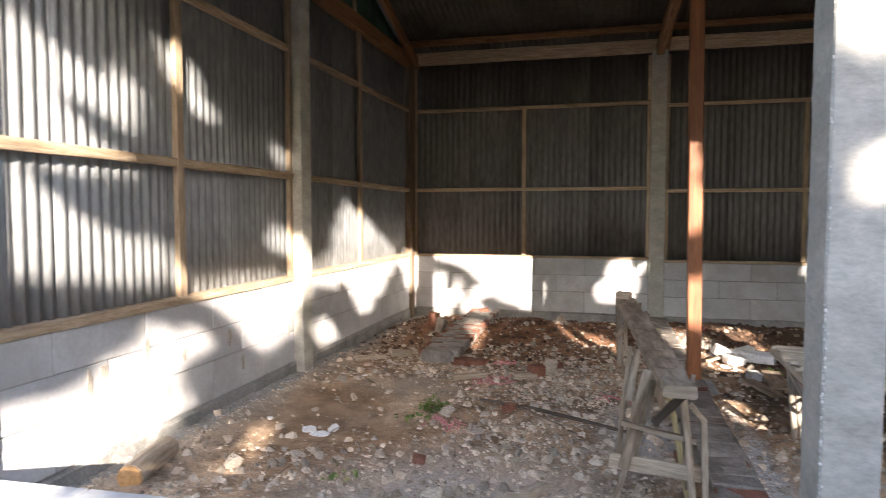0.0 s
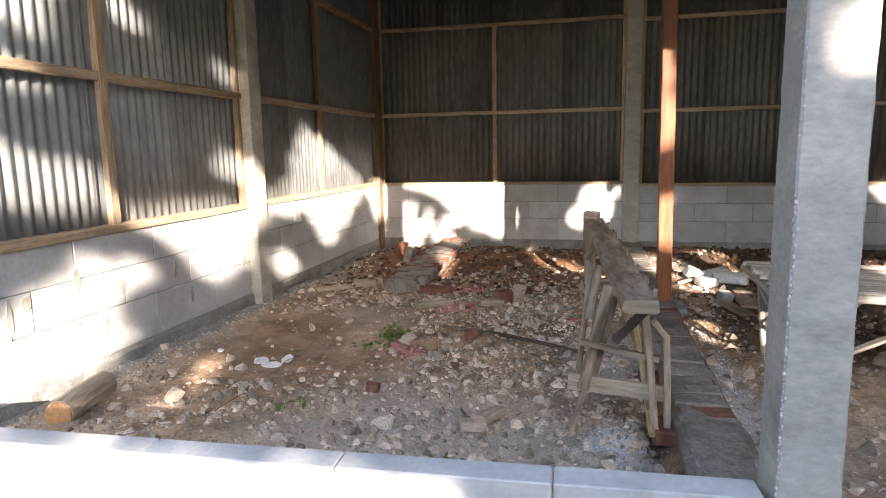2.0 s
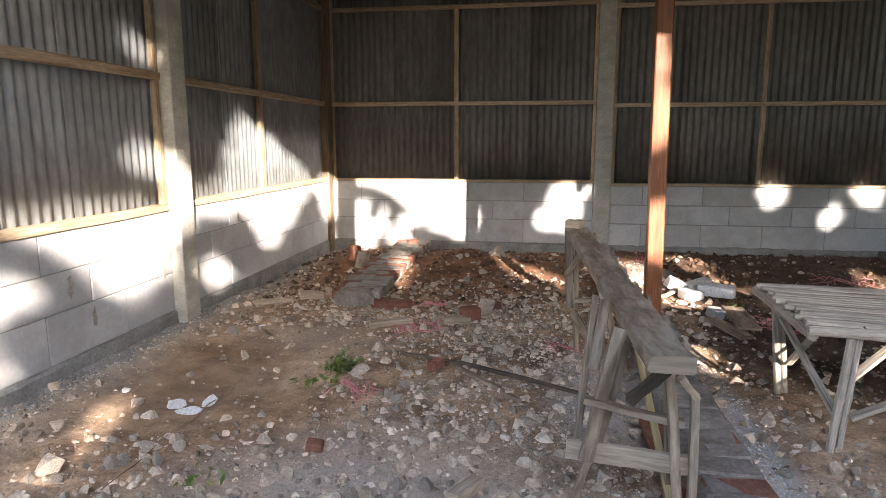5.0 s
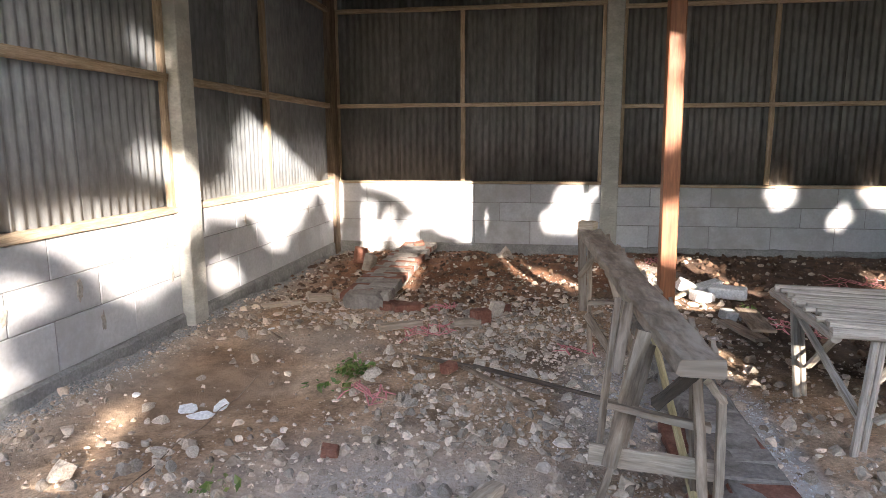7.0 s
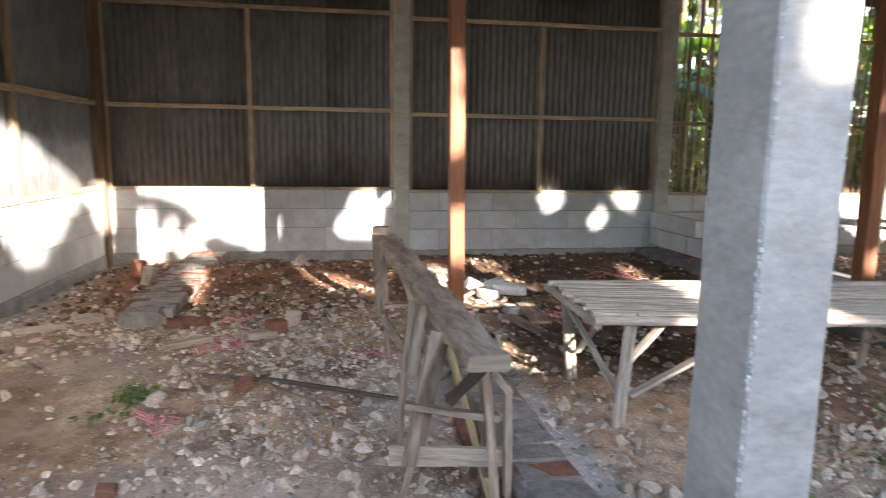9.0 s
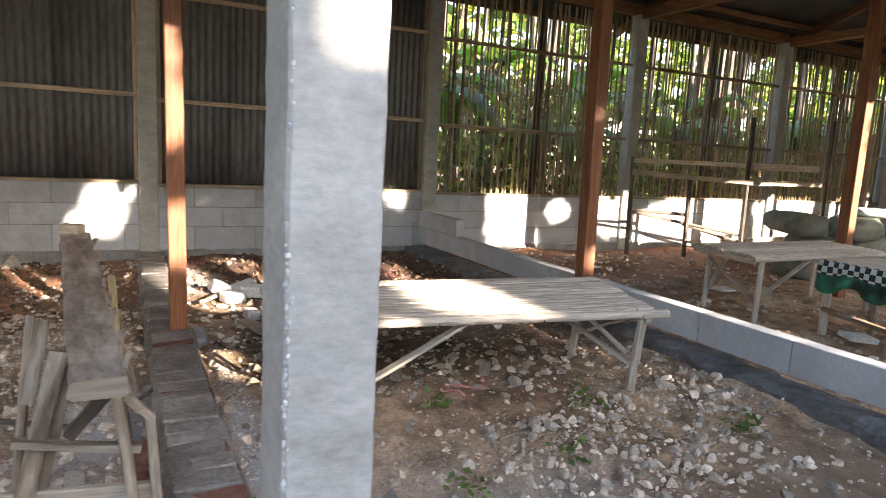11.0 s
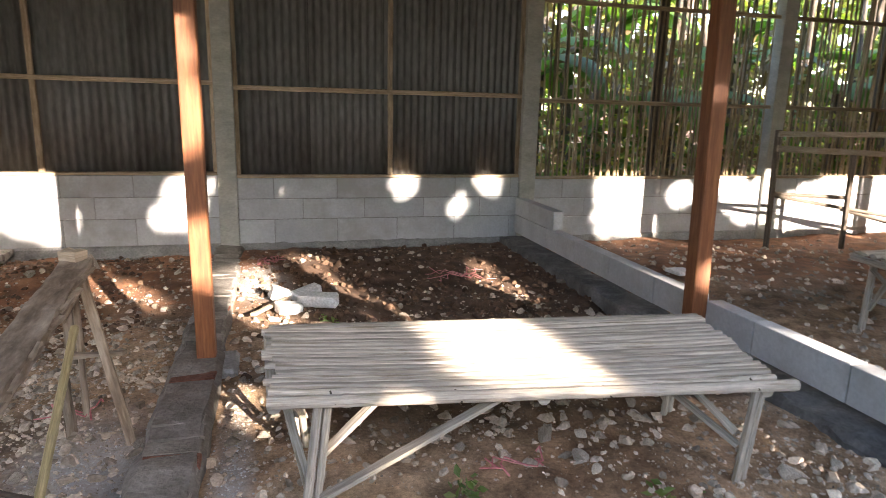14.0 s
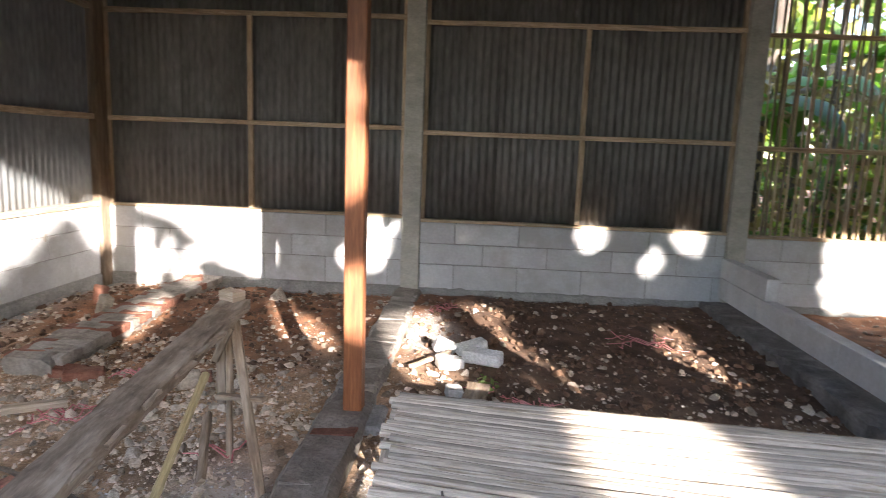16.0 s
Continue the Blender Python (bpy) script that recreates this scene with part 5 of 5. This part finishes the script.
# gaps cut in the unseen crowns to shape the light, named by where it falls
GAPS_WEST = [
    [(2.3, 1.95), (2.65, 1.85), (2.81, 1.7), (2.97, 1.62), (3.28, 1.54), (3.28, 1.50), (2.3, 1.48)],
    [(2.3, 1.48), (2.69, 1.35), (2.86, 1.19), (3.55, 1.07), (3.59, 0.87), (3.12, 0.92), (2.67, 0.98), (2.3, 1.03)],
    [(2.2, 0.42), (2.83, 0.39), (3.06, 0.44), (3.31, 0.56), (3.48, 0.66), (3.78, 0.55), (4.01, 0.42), (3.78, 0.36), (3.5, 0.37), (3.61, 0.17), (3.56, -0.05), (2.2, -0.05)],
    [(3.70, 0.80), (4.28, 0.84), (4.81, 0.78), (5.03, 0.65), (4.93, 0.31), (4.63, 0.23), (4.33, 0.37), (4.24, 0.55), (3.76, 0.65)],
    [(5.39, 0.74), (5.63, 0.8), (5.83, 1.08), (6.04, 1.35), (6.55, 1.22), (7.17, 0.97), (7.9, 0.72), (7.44, 0.62), (6.84, 0.35), (6.51, 0.17), (6.24, 0.38), (6.06, 0.59), (5.61, 0.61)],
]
SPOTS_WEST = [((5.19, 0.75), 0.20, 0.22), ((5.58, 0.17), 0.17, 0.12), ((2.73, 1.96), 0.09, 0.08), ((3.12, 1.95), 0.08, 0.07), ((3.10, 1.82), 0.10, 0.09), ((3.31, 1.98), 0.06, 0.10), ((3.82, 1.95), 0.08, 0.11),
              ((4.83, 1.69), 0.10, 0.08), ((3.63, 2.12), 0.07, 0.12), ((4.80, 1.05), 0.13, 0.12), ((2.5, 2.05), 0.08, 0.1)]
GAPS_NORTH = [
    [(-1.80, 0.9), (-0.40, 0.9), (-0.40, 0.12), (-0.75, 0.20), (-0.95, 0.27), (-1.2, 0.24), (-1.45, 0.16), (-1.7, 0.08), (-1.85, 0.05)],
    [(0.55, 0.68), (0.90, 0.70), (0.72, 0.22), (0.38, 0.22)],
    [(4.86, 0.9), (5.52, 0.9), (5.54, 0.66), (4.86, 0.46)], [(4.86, 0.35), (5.54, 0.53), (5.54, 0.41), (4.86, 0.24)], [(4.86, 0.12), (5.54, 0.29), (5.54, 0.04), (4.86, 0.04)],
    [(6.3, 0.68), (6.95, 0.72), (7.2, 0.7), (7.15, 0.12), (6.6, 0.18)],
    [(7.25, 0.40), (8.0, 0.72), (8.35, 0.9), (9.4, 0.9), (9.4, 0.0), (7.9, -0.3), (7.25, -0.1)],
    [(9.7, 0.9), (11.2, 0.9), (11.0, 0.0), (9.8, 0.0)],
]
SPOTS_NORTH = [((-2.0, 0.5), 0.13, 0.26), ((-1.55, 0.02), 0.16, 0.1), ((-1.15, 0.03), 0.13, 0.09), ((2.72, 0.62), 0.12, 0.14), ((3.27, 0.37), 0.09, 0.08), ((3.61, 0.62), 0.10, 0.12), ((5.90, 0.47), 0.17, 0.13),
               ((1.53, 0.55), 0.03, 0.03), ((11.9, 0.5), 0.35, 0.25)]
GAPS_FLOOR = [
    [(0.04, 7.25), (0.12, 7.34), (0.58, 6.91), (0.76, 6.40), (0.48, 6.49)], [(1.04, 7.26), (1.4, 7.46), (1.48, 6.31), (1.2, 6.0), (0.93, 6.91)],
    [(1.86, 6.98), (2.05, 6.77), (2.45, 5.75), (2.18, 5.85)], [(3.22, 7.36), (3.38, 7.25), (3.54, 6.05), (3.20, 6.2)], [(1.55, 7.64), (1.8, 7.69), (1.87, 7.27), (1.63, 7.17)],
    [(1.22, 5.08), (1.41, 4.86), (1.40, 4.45), (1.26, 4.6)], [(1.46, 5.85), (1.75, 5.95), (1.79, 5.55), (1.46, 5.55)], [(-1.50, 3.72), (-1.44, 3.80), (-1.27, 3.40), (-1.33, 3.32)], [(-1.40, 3.24), (-1.28, 3.30), (-1.20, 3.10), (-1.34, 3.04)],
    [(-1.06, 7.5), (-0.79, 7.13), (-0.62, 6.05), (-0.80, 6.1)], [(4.78, 4.7), (5.15, 4.44), (5.05, 4.0), (4.75, 4.25)],
]
GAPS_BENCH = [[(2.02, 4.42), (2.47, 4.38), (2.62, 3.70), (2.10, 3.78)]]
SPOTS_POST = [((1.085, 5.26, 1.27), 0.055, 0.19), ((1.09, 5.23, 0.60), 0.055, 0.22), ((3.88, 5.025, 1.45), 0.02, 0.17), ((7.02, 5.07, 1.0), 0.09, 0.4), ((1.14, 2.31, 1.78), 0.07, 0.13)]
gaps = [[to_sun((XL, y, z)) for y, z in g] for g in GAPS_WEST + [ring(*s) for s in SPOTS_WEST]]
gaps += [[to_sun((x, YB, z)) for x, z in g] for g in GAPS_NORTH + [ring(*s) for s in SPOTS_NORTH]]
gaps += [[to_sun((x, y, 0.0)) for x, y in g] for g in GAPS_FLOOR]
gaps += [[to_sun((x, y, 0.47)) for x, y in g] for g in GAPS_BENCH]
gaps += [ring(to_sun(p), a, b) for p, a, b in SPOTS_POST]
gaps.append([to_sun((-1.9, 2.26, 0.185)), to_sun((0.2, 2.355, 0.185)), to_sun((0.2, 2.25, 0.02)), to_sun((-1.9, 2.16, 0.02))])
gaps.append([to_sun((4.0, y, 0.29)) for y in (2.6, 4.6)] + [to_sun((3.9, y, 0.26)) for y in (4.6, 2.6)])

FAR = 9.5       # how far before the shed the crowns stand
lr = np.random.RandomState(11)


def foliage(u0, u1, v0, v1, step, size):
    u, v = np.meshgrid(np.arange(u0, u1, step), np.arange(v0, v1, step))
    u, v = u.ravel() + lr.uniform(-step, step, u.size) * 0.5, v.ravel() + lr.uniform(-step, step, v.size) * 0.5
    hit = np.zeros(u.shape, bool)
    for g in gaps:
        for du, dv in ((0, 0), (size * 0.5, 0), (-size * 0.5, 0), (0, size * 0.5), (0, -size * 0.5)):
            hit |= inside(u + du, v + dv, g)
    hit |= (v < 0.6 - 0.145 * u) & (lr.rand(u.size) < 0.15)      # the crowns hang no lower
    hit |= v > 3.40 - 0.145 * (u - 0.66)                            # nor higher than the eaves need
    u, v = u[~hit], v[~hit]
    d = FAR + lr.uniform(-1.3, 1.3, u.size)
    U, V, W = (np.array(a) for a in (SUN_U, SUN_V, SUN_WAY))
    c = u[:, None] * U + v[:, None] * V - d[:, None] * W
    r = np.stack([lr.uniform(-1, 1, u.size), lr.uniform(-1, 1, u.size)], -1)
    ang = lr.uniform(0, 6.28, u.size)
    a = np.cos(ang)[:, None] * U + np.sin(ang)[:, None] * V + 0.35 * r[:, :1] * W
    b = -np.sin(ang)[:, None] * U + np.cos(ang)[:, None] * V + 0.35 * r[:, 1:] * W
    s = size * lr.uniform(0.8, 1.2, u.size)[:, None]
    verts = np.stack([c - a * s * 0.85, c + b * s * 0.5, c + a * s * 0.85, c - b * s * 0.5], 1)
    return u, verts


TWIGS_NORTH = [[(-1.72, 0.50), (-1.55, 0.57), (-1.38, 0.55), (-1.22, 0.46), (-1.08, 0.33)], [(-1.45, 0.56), (-1.40, 0.42), (-1.46, 0.30)], [(-1.28, 0.50), (-1.22, 0.36), (-1.26, 0.24)], [(-1.6, 0.56), (-1.63, 0.66)]]
TWIGS_WEST = [[(3.55, 0.62), (3.75, 0.66), (3.95, 0.60)], [(2.5, 0.62), (2.9, 0.58), (3.2, 0.63)]]


def twig_leaves():
    """Leaves strung along twigs set across the gaps to throw leaf shadows on the walls."""
    lines = [[to_sun((x, YB, z)) for x, z in t] for t in TWIGS_NORTH] + [[to_sun((XL, y, z)) for y, z in t] for t in TWIGS_WEST]
    uv = []
    for t in lines:
        for (a, b), (c, d) in zip(t, t[1:]):
            n = max(2, int(math.hypot(c - a, d - b) / 0.009))
            uv += [(a + (c - a) * k / n, b + (d - b) * k / n) for k in range(n)]
    uv = np.array(uv) + lr.normal(0, 0.012, (len(uv), 2))
    return uv


def front_tree(u0, u1):
    """An unseen tree whose crown hangs between two planes of the sun's light."""
    mid = (u0 + u1) / 2
    foot = mid * SUN_U - FAR * SUN_WAY
    foot = Vector((foot.x, foot.y, -0.05))
    ob = thing("shade_tree", foot, "unseen leafy tree before the shed, its crown cut to shape the sunlight", "tree", "trees before the shed")
    bit("trunk", pole([(foot.x, foot.y, -0.2), (foot.x + 0.1, foot.y, 1.2), (foot.x, foot.y + 0.1, 2.6), (foot.x + 0.1, foot.y, 3.9)], 0.16, 10, wob=0.02), BARK, ob)
    V, F, n = [], [], 0
    for step, size in ((0.062, 0.105), (0.075, 0.12), (0.10, 0.14)):
        u, verts = foliage(u0, u1, -1.4, 3.75, step, size)
        k = len(u)
        V.append(verts.reshape(-1, 3))
        i = n + np.arange(k)[:, None] * 4
        F.append(np.concatenate([i + [0, 1, 2], i + [0, 2, 3]], 0))
        n += 4 * k
    tw = twig_leaves()
    tw = tw[(tw[:, 0] >= u0) & (tw[:, 0] < u1)]
    if len(tw):
        c = tw[:, :1] * np.array(SUN_U) + tw[:, 1:] * np.array(SUN_V) - FAR * np.array(SUN_WAY)
        lv, lf = leaf_mesh(c, np.full(len(c), 0.125), 1.0, 77)
        V.append(lv)
        F.append(lf + n)
    under(raw("crown", np.concatenate(V).tolist(), np.concatenate(F).tolist(), SHADE_LEAF, label="dense dark green crown"), ob)


for u0, u1 in ((-5.0, 0.5), (0.5, 5.0), (5.0, 9.5), (9.5, 14.0), (14.0, 18.5)):
    front_tree(u0, u1)


# unseen hedges added before and beside the shed to block low skylight
for k, (box6, n) in enumerate((((-26, 34, -13.5, -11.5, 0.0, 3.0), 9000), ((-12, -9, -12, 16, 0.0, 6.0), 5000), ((24, 28, -12, 14, 0.0, 6.0), 5000))):
    thicket("yard_hedge", "unseen dense dark green hedge added to block low skylight", box6, n, (0.35, 0.6), 20 + k, 6, SHADE_LEAF)
